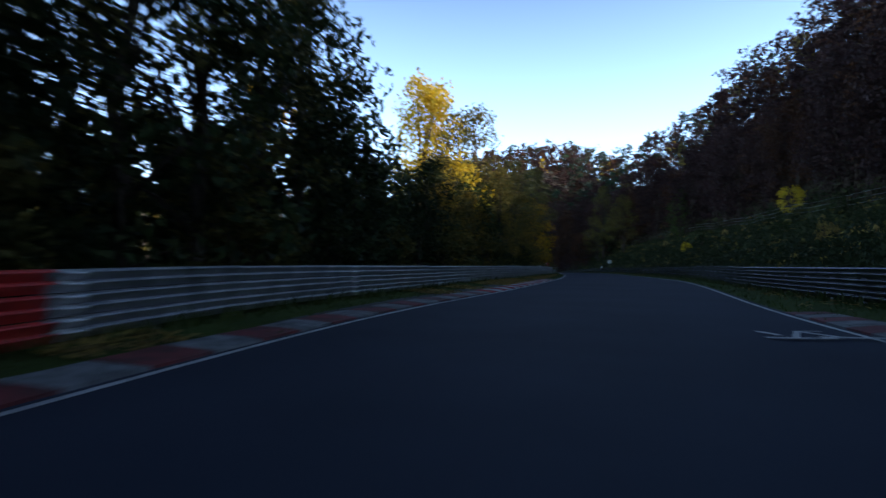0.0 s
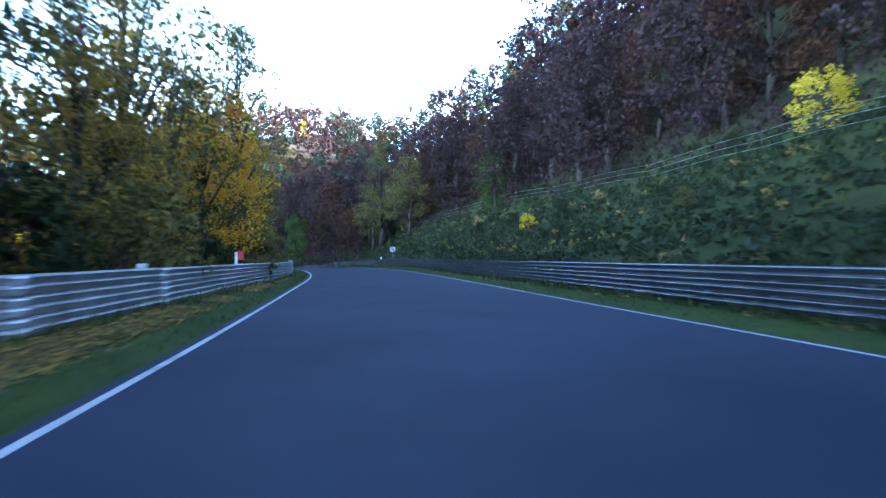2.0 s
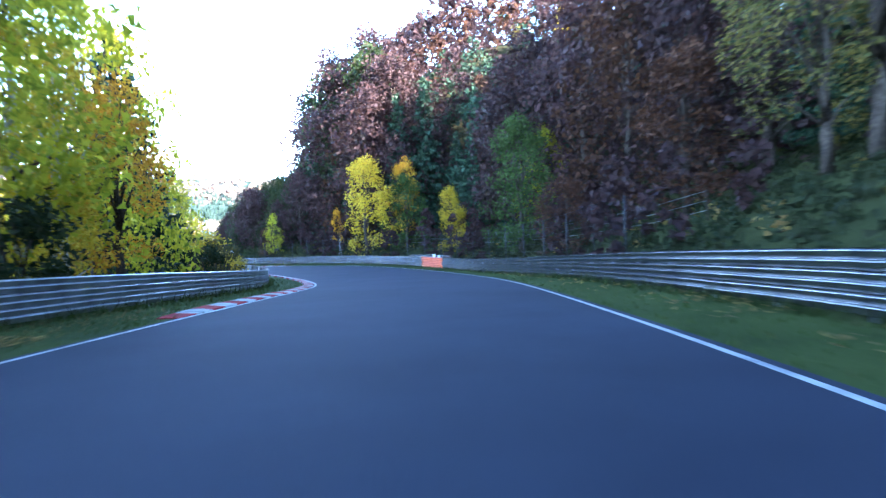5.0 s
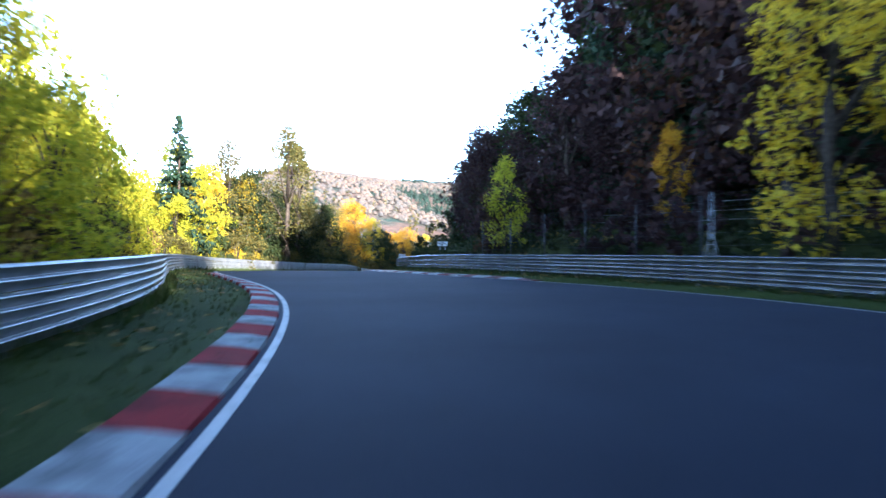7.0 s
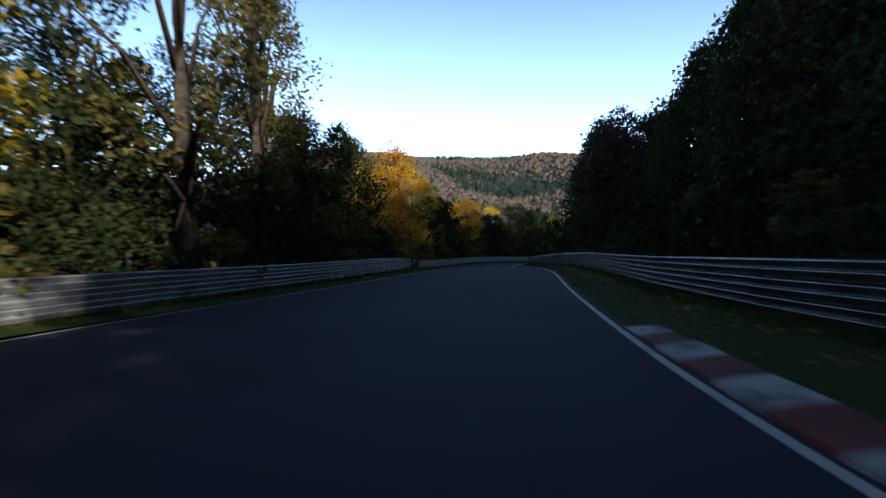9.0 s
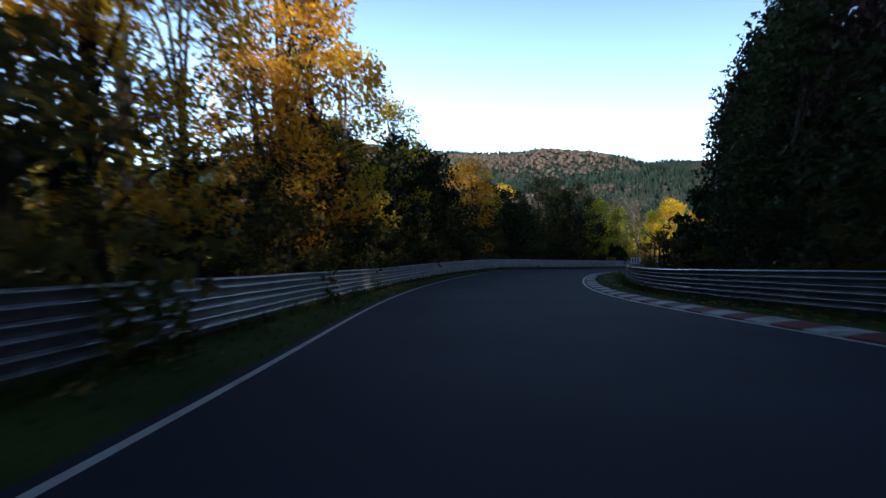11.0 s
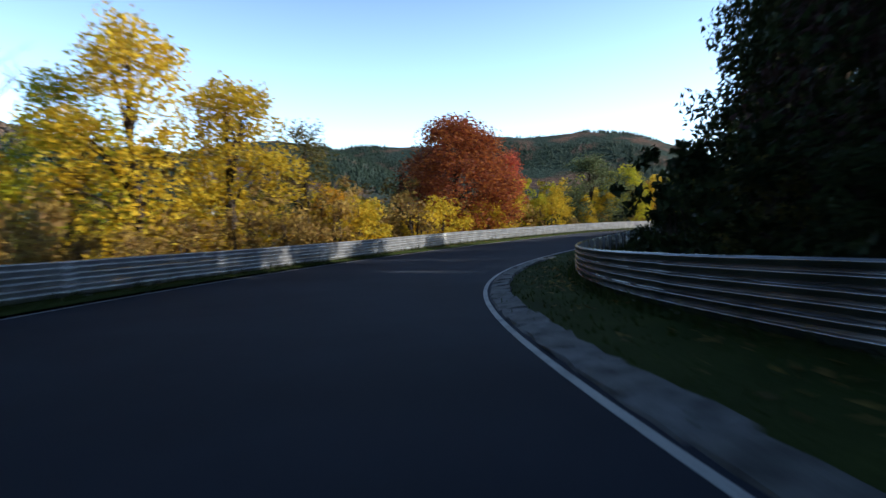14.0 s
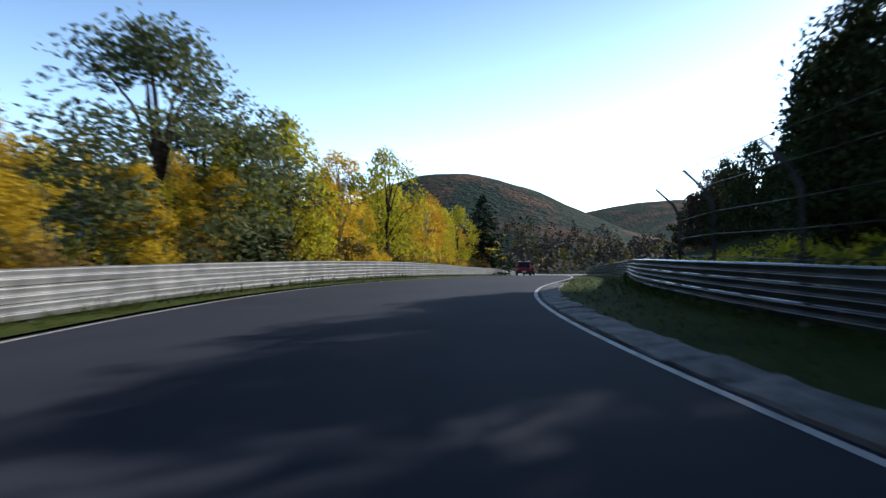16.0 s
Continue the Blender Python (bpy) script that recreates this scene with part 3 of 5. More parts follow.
def leaf_mesh(name, verts, mat, corners=3):
    n = len(verts) // corners
    me = bpy.data.meshes.new(name)
    me.vertices.add(n * corners)
    me.vertices.foreach_set("co", np.asarray(verts, np.float32).ravel())
    me.loops.add(n * corners)
    me.loops.foreach_set("vertex_index", np.arange(n * corners, dtype=np.int32))
    me.polygons.add(n)
    me.polygons.foreach_set("loop_start", np.arange(0, n * corners, corners, dtype=np.int32))
    me.update(calc_edges=True)
    me.materials.append(mat)
    return me


def crown_points(rng, h, low, wide, n, pointy=0.0):
    """Clump centres in an uneven crown: from low to h, widest below the middle."""
    pts, rad = [], []
    lobes = [(rng.uniform(0, 6.28), rng.uniform(0.65, 1.25)) for _ in range(5)]
    for i in range(n):
        t = rng.uniform(0, 1) ** 0.85
        z = low + (h - low) * t
        w = wide * (math.sin(math.pi * min(1.0, 0.18 + 0.82 * t)) ** 0.7 * (1 - pointy * t) + 0.12)
        a = rng.uniform(0, 6.28)
        lob = max(0.6, max(k * (0.55 + 0.45 * math.cos(a - p)) for p, k in lobes))
        r = w * lob * rng.uniform(0.25, 1) ** 0.5
        pts.append((r * math.cos(a), r * math.sin(a), z))
        rad.append(wide * rng.uniform(0.22, 0.42))
    return pts, rad


def broadleaf(name, label, category, leaf, h, low, wide, clumps, per, size, seed, bark=None, pointy=0.2, limbs=11, stems=1):
    rng = np.random.default_rng(seed)
    t = thing(name, label, category)
    pts, rad = crown_points(rng, h, low, wide, clumps, pointy)
    bm = bmesh.new()
    r0 = 0.018 * h + 0.03
    for k in range(stems):
        ox, oy = (0, 0) if stems == 1 else (rng.uniform(-0.4, 0.4), rng.uniform(-0.4, 0.4))
        line = [(ox + rng.normal(0, 0.02) * z * (i > 0) + ox * 0.15 * z, oy + rng.normal(0, 0.02) * z * (i > 0) + oy * 0.15 * z, z - 0.3 * (i == 0)) for i, z in enumerate(np.linspace(0, h * 0.86, 7))]
        tube(bm, line, [r0 * (1.25 - i * 0.185) for i in range(7)], 5)
    order = rng.permutation(len(pts))[:limbs]
    for i in order:
        x, y, z = pts[i]
        zb = max(low * 0.55, z * 0.55)
        mid = (x * 0.45, y * 0.45, zb + (z - zb) * 0.62)
        tube(bm, [(0, 0, zb), mid, (x, y, z)], [r0 * 0.42, r0 * 0.25, 0.012], 3)
    part("trunk", bm, bark or BARK, t)
    piece("crown", leaf_mesh("crown", leaf_cloud(pts, rad, per, size, rng), LEAF[leaf]), t)
    return t


def conifer(name, label, h, wide, seed, whorls=36, per=5):
    rng = np.random.default_rng(seed)
    t = thing(name, label, "tree")
    bm = bmesh.new()
    tube(bm, [(0, 0, -0.3), (0, 0, h * 0.5), (0, 0, h * 0.99)], [0.016 * h, 0.009 * h, 0.01], 7)
    part("trunk", bm, BARK, t)
    cen, rad = [], []
    for i in range(whorls):
        q = i / (whorls - 1)
        reach = wide * (1 - q) ** 0.8 * rng.uniform(0.8, 1.12) + 0.12
        for k in range(per):
            a = rng.uniform(0, 6.28)
            z = h * (0.07 + 0.91 * q) + rng.uniform(-0.3, 0.3)
            ln = reach * rng.uniform(0.55, 1.1)
            n = max(2, int(ln / 0.3))
            for j in range(n):
                f = (j + 1) / n
                cen.append((math.cos(a) * ln * f, math.sin(a) * ln * f, z - 0.36 * ln * f ** 1.3 + 0.16 * ln * f ** 3))
                rad.append(0.2 * (1.2 - 0.5 * f))
    piece("crown", leaf_mesh("crown", leaf_cloud(cen, rad, 3, 0.4, rng, 0.0, 0.5), LEAF["needle"]), t)
    return t


def bare_tree(name, label, h, seed, mat):
    rng = random.Random(seed)
    t = thing(name, label, "tree")
    bm = bmesh.new()

    def grow(p, d, ln, r, depth):
        q = p + d * ln * 0.5 + Vector((rng.uniform(-1, 1), rng.uniform(-1, 1), 0)) * ln * 0.06
        e = p + d * ln
        tube(bm, [p, q, e], [r, r * 0.82, r * 0.62], 5 if depth < 2 else 3)
        if depth < 6:
            for k in range(3 if depth < 5 else 2):
                nd = (d + Vector((rng.uniform(-1, 1), rng.uniform(-1, 1), rng.uniform(-0.2, 0.7))) * 0.6).normalized()
                grow(e - d * ln * rng.uniform(0, 0.35), nd, ln * rng.uniform(0.55, 0.8), r * 0.55, depth + 1)

    grow(Vector((0, 0, -0.3)), Vector((0, 0, 1)), h * 0.3, 0.011 * h, 0)
    part("trunk", bm, mat, t)
    return t


# stock of plants, built once and then copied along the track
STOCK = {
    "green": [broadleaf("tree", "tall broadleaf tree with dense dark green leaves", "tree", "green", 13, 2.2, 3.3, 60, 92, 0.18, 11),
              broadleaf("tree", "slender broadleaf tree with thin green foliage", "tree", "green", 12, 3.0, 2.5, 50, 84, 0.18, 12)],
    "olive": [broadleaf("tree", "broadleaf tree with olive leaves turning yellow", "tree", "olive", 12.5, 1.8, 3.1, 60, 89, 0.18, 13),
              broadleaf("tree", "tall airy tree with thinning olive leaves", "tree", "olive", 14, 3.6, 2.7, 50, 80, 0.18, 14)],
    "tawny": [broadleaf("tree", "broadleaf tree with golden brown autumn leaves", "tree", "tawny", 12.5, 1.2, 3.6, 60, 92, 0.2, 75)],
    "gold": [broadleaf("tree", "autumn tree with golden orange leaves", "tree", "gold", 12, 2.4, 3.0, 56, 96, 0.18, 15)],
    "yellow": [broadleaf("tree", "autumn tree with bright yellow leaves", "tree", "yellow", 11.5, 1.4, 3.0, 60, 96, 0.20, 16),
               broadleaf("birch_tree", "slender birch with thin yellow leaves", "tree", "yellow", 12, 2.0, 2.4, 54, 83, 0.18, 17, BIRCH, 0.35)],
    "lime": [broadleaf("tree", "broadleaf tree with yellow-green sunlit leaves", "tree", "lime", 11, 0.8, 3.3, 62, 96, 0.21, 18)],
    "rust": [broadleaf("beech_tree", "beech tree with rust-brown autumn leaves", "tree", "rust", 13, 2.0, 3.6, 60, 64, 0.25, 19)],
    "plumlow": [broadleaf("beech_tree", "beech tree with dull purple-brown leaves down to the ground", "tree", "plum", 13, 0.6, 4.0, 76, 64, 0.3, 71)],
    "rustlow": [broadleaf("beech_tree", "beech tree with rust-brown leaves down to the ground", "tree", "rust", 13, 0.6, 3.8, 70, 58, 0.3, 72)],
    "limelow": [broadleaf("tree", "bushy tree with yellow-green leaves down to the ground", "tree", "lime", 12, 0.5, 3.6, 60, 67, 0.25, 73)],
    "greenlow": [broadleaf("tree", "dense dark green tree with foliage down to the ground", "tree", "green", 12.5, 0.5, 3.6, 76, 64, 0.3, 74)],
    "yellowfull": [broadleaf("tree", "full autumn tree with bright yellow leaves down to the ground", "tree", "yellow", 12, 0.8, 3.3, 76, 84, 0.22, 78)],
    "willow": [broadleaf("willow_tree", "full round tree with grey-green sunlit leaves", "tree", "willow", 12, 0.8, 3.8, 90, 90, 0.22, 76)],
    "fresh": [broadleaf("tree", "full leafy tree with fresh green leaves down to the ground", "tree", "fresh", 12.5, 0.6, 3.7, 80, 80, 0.25, 77)],
    "conifer": [conifer("spruce", "tall dark green spruce with drooping branches", 15, 3.7, 21, 38, 6),
                conifer("spruce", "narrow dark green spruce", 14, 2.9, 22, 38, 6)],
    "bush": [broadleaf("bush", "low dense dark green bush", "bush", "green", 2.6, 0.1, 1.5, 26, 58, 0.16, 23, None, 0.1, 6, 3),
             broadleaf("bush", "low olive bush with yellowing leaves", "bush", "olive", 3.0, 0.1, 1.6, 26, 58, 0.16, 24, None, 0.1, 6, 3)],
    "shrub": [broadleaf("bush", "dry brown twiggy shrub with few leaves", "bush", "brown", 2.8, 0.2, 1.5, 26, 30, 0.19, 25, None, 0.1, 12, 4)],
    "sunbush": [broadleaf("bush", "dense bright yellow shrub", "bush", "yellow", 3.0, 0.1, 1.7, 28, 60, 0.15, 26, None, 0.1, 6, 3)],
    "bare": [bare_tree("bare_tree", "leafless grey-brown tree with fine twigs", 11, 27, GREY_BARK)],
}
USED = {k: [False] * len(v) for k, v in STOCK.items()}
GROUPS = {"bush": "bushes behind the guardrail", "shrub": "bushes behind the guardrail", "sunbush": "bushes behind the guardrail"}


# some kinds stay lower or grow higher than the rest of their row
VIGOUR = {"conifer": 0.87, "tawny": 0.7, "fresh": 0.85, "yellow": 0.88, "gold": 0.89, "limelow": 1.1, "lime": 1.1, "olive": 1.04, "sunbush": 0.87, "rustlow": 0.88, "rust": 0.67}


def plant(kind, x, y, h, rnd, which=None, wide=1.0):
    """Set one plant of the stock at x, y, scaled to height h."""
    i = rnd.randrange(len(STOCK[kind])) if which is None else which
    src = STOCK[kind][i]
    own = {"tree": 12.5, "beech_tree": 12.5, "birch_tree": 12.5, "willow_tree": 12.5, "spruce": 14.5, "bush": 2.8, "bare_tree": 11.0}[src.name.split(".")[0]]
    k = h * VIGOUR.get(kind, 1.0) / own
    m = Matrix.Translation((x, y, ground_at(x, y) - 0.05)) @ Matrix.Rotation(rnd.uniform(0, 6.28), 4, "Z") @ Matrix.Diagonal((k * wide, k * wide, k, 1))
    tagged(src, group=GROUPS.get(kind, "trees along the track"))
    if not USED[kind][i]:
        USED[kind][i] = True
        src.matrix_world = m
        return src
    return copy_thing(src, m @ Matrix.Diagonal((1 / src.scale.x, 1 / src.scale.y, 1 / src.scale.z, 1)))


def row(s0, s1, side, d0, d1, step, kinds, h0, h1, seed):
    """A loose belt of plants between d0 and d1 metres behind the guardrail."""
    rnd = random.Random(seed)
    s = s0
    while s < s1:
        kind = rnd.choice(kinds)
        rail = value(RAIL_L if side < 0 else RAIL_R, s)
        p = at(s + rnd.uniform(-1, 1), rail + side * rnd.uniform(d0, d1))
        plant(kind, p.x, p.y, rnd.uniform(h0, h1), rnd)
        s += step * rnd.uniform(0.75, 1.3)


# left side: mixed wood close behind the rail
row(-14, 10, -1, 4.5, 6.5, 2.2, ["green", "olive", "greenlow", "greenlow"], 11, 14, 31)
row(11, 19, -1, 2.5, 4.5, 2.4, ["greenlow", "olive", "greenlow"], 10, 12, 28)
row(19, 24, -1, 2.5, 4.5, 2.6, ["greenlow", "olive", "greenlow"], 7.8, 9.2, 22)
row(24, 34, -1, 2.5, 4.5, 2.6, ["greenlow", "greenlow", "tawny"], 6.2, 7.2, 22)
row(34, 60, -1, 2.5, 4, 3.0, ["greenlow", "olive", "tawny"], 7.5, 9.5, 30)
row(60, 128, -1, 2.5, 5, 3.2, ["tawny", "olive", "tawny", "gold", "tawny", "olive"], 9.5, 14, 32)
row(0, 135, -1, 1.4, 2.6, 2.8, ["bush"], 1.8, 3.6, 33)
row(100, 150, -1, 12, 20, 6, ["conifer", "green", "olive"], 12, 17, 34)
row(134, 148, -1, 4, 9, 2.4, ["yellow", "lime", "gold", "limelow"], 10, 14, 24)
# sunlit yellow trees outside the left-hand bend
row(172, 216, -1, 4.5, 9, 2.5, ["limelow", "limelow", "yellow", "limelow", "lime"], 8, 11.5, 35)
row(178, 220, -1, 2.2, 4, 2.6, ["limelow"], 3.5, 6, 36)
row(150, 225, -1, 1.6, 3, 2.6, ["bush", "shrub", "sunbush", "sunbush"], 1.5, 3.0, 37)
# dark dense wood between the two right-hand bends
row(212, 222, -1, 3, 6, 2.4, ["limelow", "lime", "olive", "yellow"], 8.5, 11.5, 38)
row(222, 231, -1, 3, 6, 2.4, ["olive", "lime", "yellow"], 11, 13.5, 20)
row(230, 235, -1, 3, 5.5, 2.4, ["green", "olive", "greenlow", "green"], 9.5, 12, 47)
row(233, 262, -1, 3, 5.5, 2.6, ["green", "olive", "greenlow", "green"], 8.5, 11.5, 27)
row(262, 286, -1, 3, 5.5, 3.0, ["olive", "yellow", "greenlow", "gold"], 9.5, 12.5, 26)
row(286, 305, -1, 3, 5.5, 2.7, ["olive", "greenlow", "green"], 9, 11, 25)
row(302, 322, -1, 3, 5.5, 2.6, ["greenlow", "olive", "greenlow", "tawny"], 7.4, 9.2, 39)
row(322, 336, -1, 3, 5.5, 2.4, ["greenlow", "olive", "limelow", "olive"], 8.5, 11, 29)
row(336, 347, -1, 3, 5.5, 2.4, ["greenlow", "limelow", "greenlow"], 5.5, 7.5, 46)
row(215, 347, -1, 1.4, 2.8, 2.7, ["bush"], 2.0, 3.8, 40)
# open side with shrubs and single autumn trees
row(338, 366, -1, 2.0, 5.0, 2.0, ["shrub", "shrub", "sunbush", "shrub"], 2.0, 3.2, 41)
row(366, 400, -1, 2.0, 5.0, 1.8, ["sunbush", "shrub", "sunbush"], 3.0, 4.6, 23)
row(340, 400, -1, 6, 10, 2.6, ["shrub", "sunbush", "shrub"], 2.4, 4.0, 42)
row(393, 412, -1, 3.0, 6.0, 2.2, ["yellowfull", "limelow", "yellowfull"], 4.0, 5.4, 43)
row(412, 430, -1, 3.5, 6.0, 2.4, ["yellowfull", "limelow", "yellow", "gold"], 6.5, 8.5, 48)
row(430, 486, -1, 3.0, 6.0, 3.4, ["limelow", "yellow", "gold", "limelow", "rust"], 7, 9.5, 44)
row(398, 486, -1, 1.8, 3.0, 2.2, ["sunbush", "bush", "shrub"], 1.6, 2.8, 45)
_r = random.Random(46)
RED = broadleaf("maple_tree", "large round maple with dark red and orange leaves", "tree", "red", 13.4, 1.0, 5.0, 210, 150, 0.23, 47, None, 0.1, 24)
RED.matrix_world = Matrix.Translation((-55.5, 358.2, ground_at(-55.5, 358.2))) @ Matrix.Diagonal((1.12, 1.12, 0.83, 1))
MAPLE = broadleaf("maple_tree", "young maple with crimson leaves", "tree", "crimson", 9.0, 0.6, 2.8, 80, 110, 0.16, 48, None, 0.45, 12)
MAPLE.matrix_world = Matrix.Translation((-47.2, 365.0, ground_at(-47.2, 365.0)))
for k, x, y, h, wd in (("bare", -80.5, 325.5, 17, 1.35), ("bare", -83.5, 327.5, 16.5, 1.35), ("yellowfull", -3.3, 43, 16.0, 0.9), ("olive", -1.4, 47, 13.5, 1.15), ("olive", 1.2, 51, 13, 1.15), ("yellowfull", -77.7, 334, 11.8, 1.2), ("yellowfull", -73.8, 336, 9.5, 1.3), ("yellow", -75, 338, 12, 1.1), ("lime", -81, 336, 10, 1.1), ("lime", -86, 330, 10, 1.0), ("yellow", -90, 338, 11, 1.0), ("olive", -70, 342, 8, 1.3), ("gold", -68.8, 343, 5.5, 1.4), ("willow", -33.5, 371.5, 9.8, 1.5), ("olive", -51.5, 213.5, 13.5, 1.1), ("olive", -57, 218, 15.5, 1.1), ("olive", -62.5, 222.5, 17, 1.1), ("olive", -46.5, 207, 14, 1.1),
                       ("willow", -28.5, 377, 9, 1.7), ("gold", 3.3, 388, 10, 1.3), ("conifer", 27, 396.5, 13.5, 2.0), ("gold", -83.7, 280.7, 13, 1.3), ("yellow", -20, 376.6, 9.6, 1.3), ("conifer", -60, 361, 9, 1.4), ("lime", -26, 378, 8.5, 1.4), ("yellow", -40, 368.5, 7, 1.4),
                       ("conifer", -36.6, 187, 13.5, 1.0), ("conifer", -4.5, 152.5, 17, 1.3), ("conifer", -3.0, 148.5, 20, 1.3), ("conifer", -9, 153, 18, 1.3), ("limelow", 2.5, 139.5, 13, 0.8), ("sunbush", -4, 159.5, 4.4, 1.2),
                       ("limelow", -82, 311, 9, 1.0), ("limelow", -81.5, 317.5, 8.5, 1.1), ("olive", -82.5, 305, 11, 1.0), ("greenlow", -84.5, 313, 10, 1.1), ("yellow", -75, 254, 16, 0.9), ("gold", -73.5, 248.5, 17.5, 1.0), ("yellow", -80, 264, 16, 0.9), ("yellow", -80, 255, 18, 1.0), ("gold", -103, 309, 19, 1.2), ("gold", -107, 304, 17.5, 1.2), ("yellow", -98, 313, 17.5, 1.2), ("gold", -110, 312, 18, 1.2)):
    plant(k, x, y, h, _r, None, wd)

# right side: front rows of the wooded hillside
row(-6, 140, 1, 14.5, 17.5, 3.6, ["plumlow", "rustlow", "plumlow", "plumlow"], 10, 14, 51)
row(135, 200, 1, 9, 13, 4.2, ["rustlow", "plumlow", "conifer", "conifer", "olive"], 12, 17, 53)
row(187, 203, 1, 8, 11, 2.8, ["plumlow", "conifer", "plumlow"], 7, 9, 65)
row(203, 226, 1, 7, 10, 3.2, ["greenlow", "plumlow", "greenlow"], 8, 10, 21)
row(226, 244, 1, 6.5, 9, 3.4, ["greenlow", "plumlow", "greenlow"], 8.5, 10.5, 52)
row(244, 276, 1, 6.5, 9, 3.4, ["greenlow", "plumlow", "greenlow"], 8, 10, 54)
row(276, 290, 1, 6.5, 9, 3.4, ["greenlow", "plumlow", "greenlow"], 8.5, 10, 55)
row(290, 322, 1, 7.2, 10, 3.4, ["greenlow", "plumlow", "greenlow"], 11.5, 14, 56)
row(322, 358, 1, 6.0, 9, 3.4, ["greenlow", "plumlow", "greenlow"], 8, 10, 64)
row(358, 378, 1, 6.0, 9, 2.8, ["greenlow", "plumlow", "greenlow"], 8.5, 10.5, 67)
row(378, 394, 1, 7, 11, 3.2, ["greenlow", "plumlow", "greenlow"], 8, 10, 57)
row(394, 425, 1, 13, 17, 3.2, ["greenlow", "plumlow", "greenlow"], 9, 11, 68)
row(402, 424, 1, 7, 10, 2.8, ["greenlow", "plumlow", "greenlow"], 7.5, 9.5, 69)
row(402, 486, 1, 15, 24, 3.6, ["greenlow", "plumlow", "greenlow"], 7, 10, 58)
row(226, 374, 1, 2.0, 5, 3.2, ["bush"], 1.2, 2.4, 59)
row(4, 130, 1, 5, 17, 5, ["bush", "bush", "shrub"], 0.7, 1.5, 66)
for k, s, d, h, wd in (("yellowfull", 180, 3.0, 11.5, 1.0), ("fresh", 176.5, 5.5, 9.5, 1.0), ("gold", 177.5, 6.5, 11.5, 0.7), ("yellowfull", 168, 4.5, 6.5, 0.85), ("fresh", 156.5, 4.5, 11.5, 1.0), ("rustlow", 148, 3.5, 5, 1.2), ("fresh", 110, 14, 10, 0.9),
                       ("gold", 189, 6, 6, 0.6), ("limelow", 199, 3.5, 5.5, 0.7), ("rustlow", 143, 7.5, 9, 1.2), ("limelow", 160, 9, 8, 0.8), ("sunbush", 70, 14, 3.0, 1.0), ("bush", 88, 9, 1.8, 1.0), ("sunbush", 92, 8, 1.6, 1.0),
                       ("conifer", 195, 10, 11, 1.2), ("plumlow", 198, 7, 9.5, 1.0), ("plumlow", 202, 6, 6.5, 1.0), ("conifer", 204, 10, 10, 1.1), ("rustlow", 201, 3.5, 4.5, 0.9), ("olive", 130, 12, 12, 1.2), ("olive", 137, 9, 10, 1.1)):
    p = at(s, value(RAIL_R, s) + d)
    plant(k, p.x, p.y, h, _r, None, wd)
# tall trees on the spur between the two bends
for k, x, y, h, wd in (("plumlow", 3.5, 185.5, 18, 1.0), ("conifer", 7.5, 186, 21, 1.0), ("plumlow", 4.5, 193, 20, 1.0), ("conifer", -0.4, 194.5, 20, 1.0), ("plumlow", -3.2, 196.4, 21, 1.0), ("greenlow", -5.4, 201, 22, 1.0), ("plumlow", -6.8, 206.5, 22, 1.0),
                       ("conifer", 11, 185, 22, 1.0), ("plumlow", 6, 190, 21, 1.0), ("greenlow", 3, 196, 23, 1.0), ("plumlow", 0, 203, 23, 1.0)):
    plant(k, x, y, h, _r, None, wd)


# the woods further up the slope and round about
def far_wood(leaf, label, test, seed, height=(11, 16), size=0.75, per=190):
    rng = np.random.default_rng(seed)
    quads, tv, tf = [], [], []
    for x, y, r in test(rng):
        z = ground_at(x, y)
        h = rng.uniform(*height)
        pts, rad = crown_points(rng, h, h * 0.08, h * 0.27, 14, 0.35 if leaf != "needle" else 0.85)
        q = leaf_cloud(np.array(pts) + (x, y, z), rad, per // 14, size, rng)
        quads.append(q)
    return tagged(new("wood", leaf_mesh("wood", np.concatenate(quads), LEAF[leaf])), label, "woods", kind="stuff")


def slope_places(share, s0, s1, d0, d1, step, rail=RAIL_R, sg=1):
    def gen(rng):
        for s in np.arange(s0, s1, step):
            for d in np.arange(d0, d1, step):
                if rng.random() < share:
                    p = at(s + rng.uniform(-2, 2), value(rail, s) + sg * (d + rng.uniform(-2, 2)))
                    yield p.x, p.y, d
    return gen


def valley_places(b0, b1, r0, r1, count):
    """Places spread over a sector of the valley, seen from the middle of the plan, clear of the track."""
    def gen(rng):
        for _ in range(count):
            b, r = radians(rng.uniform(b0, b1)), math.sqrt(rng.uniform(r0 * r0, r1 * r1))
            x, y = CENTRE.x - r * math.sin(b), CENTRE.y + r * math.cos(b)
            if ((PTS[:, 0] - x) ** 2 + (PTS[:, 1] - y) ** 2).min() > 900:
                yield x, y, r
    return gen


far_wood("plum", "dense purple-brown beech wood on the steep slope", slope_places(0.6, -25, 205, 20, 44, 5.0), 61, per=480, size=0.5)
far_wood("rust", "rust-brown beech wood on the steep slope", slope_places(0.2, -25, 205, 20, 44, 5.0), 62, per=480, size=0.5)
far_wood("olive", "olive and yellowing wood on the steep slope", slope_places(0.1, -25, 205, 20, 44, 5.0), 63, per=480, size=0.5)
far_wood("plum", "purple-brown beech wood high on the slope", slope_places(0.8, 66, 100, 46, 72, 6.0), 60, (12, 16), 1.0, 130)
far_wood("needle", "dark spruces along the ridge", slope_places(0.5, 70, 180, 48, 82, 6), 64, (13, 19), 0.75, 150)
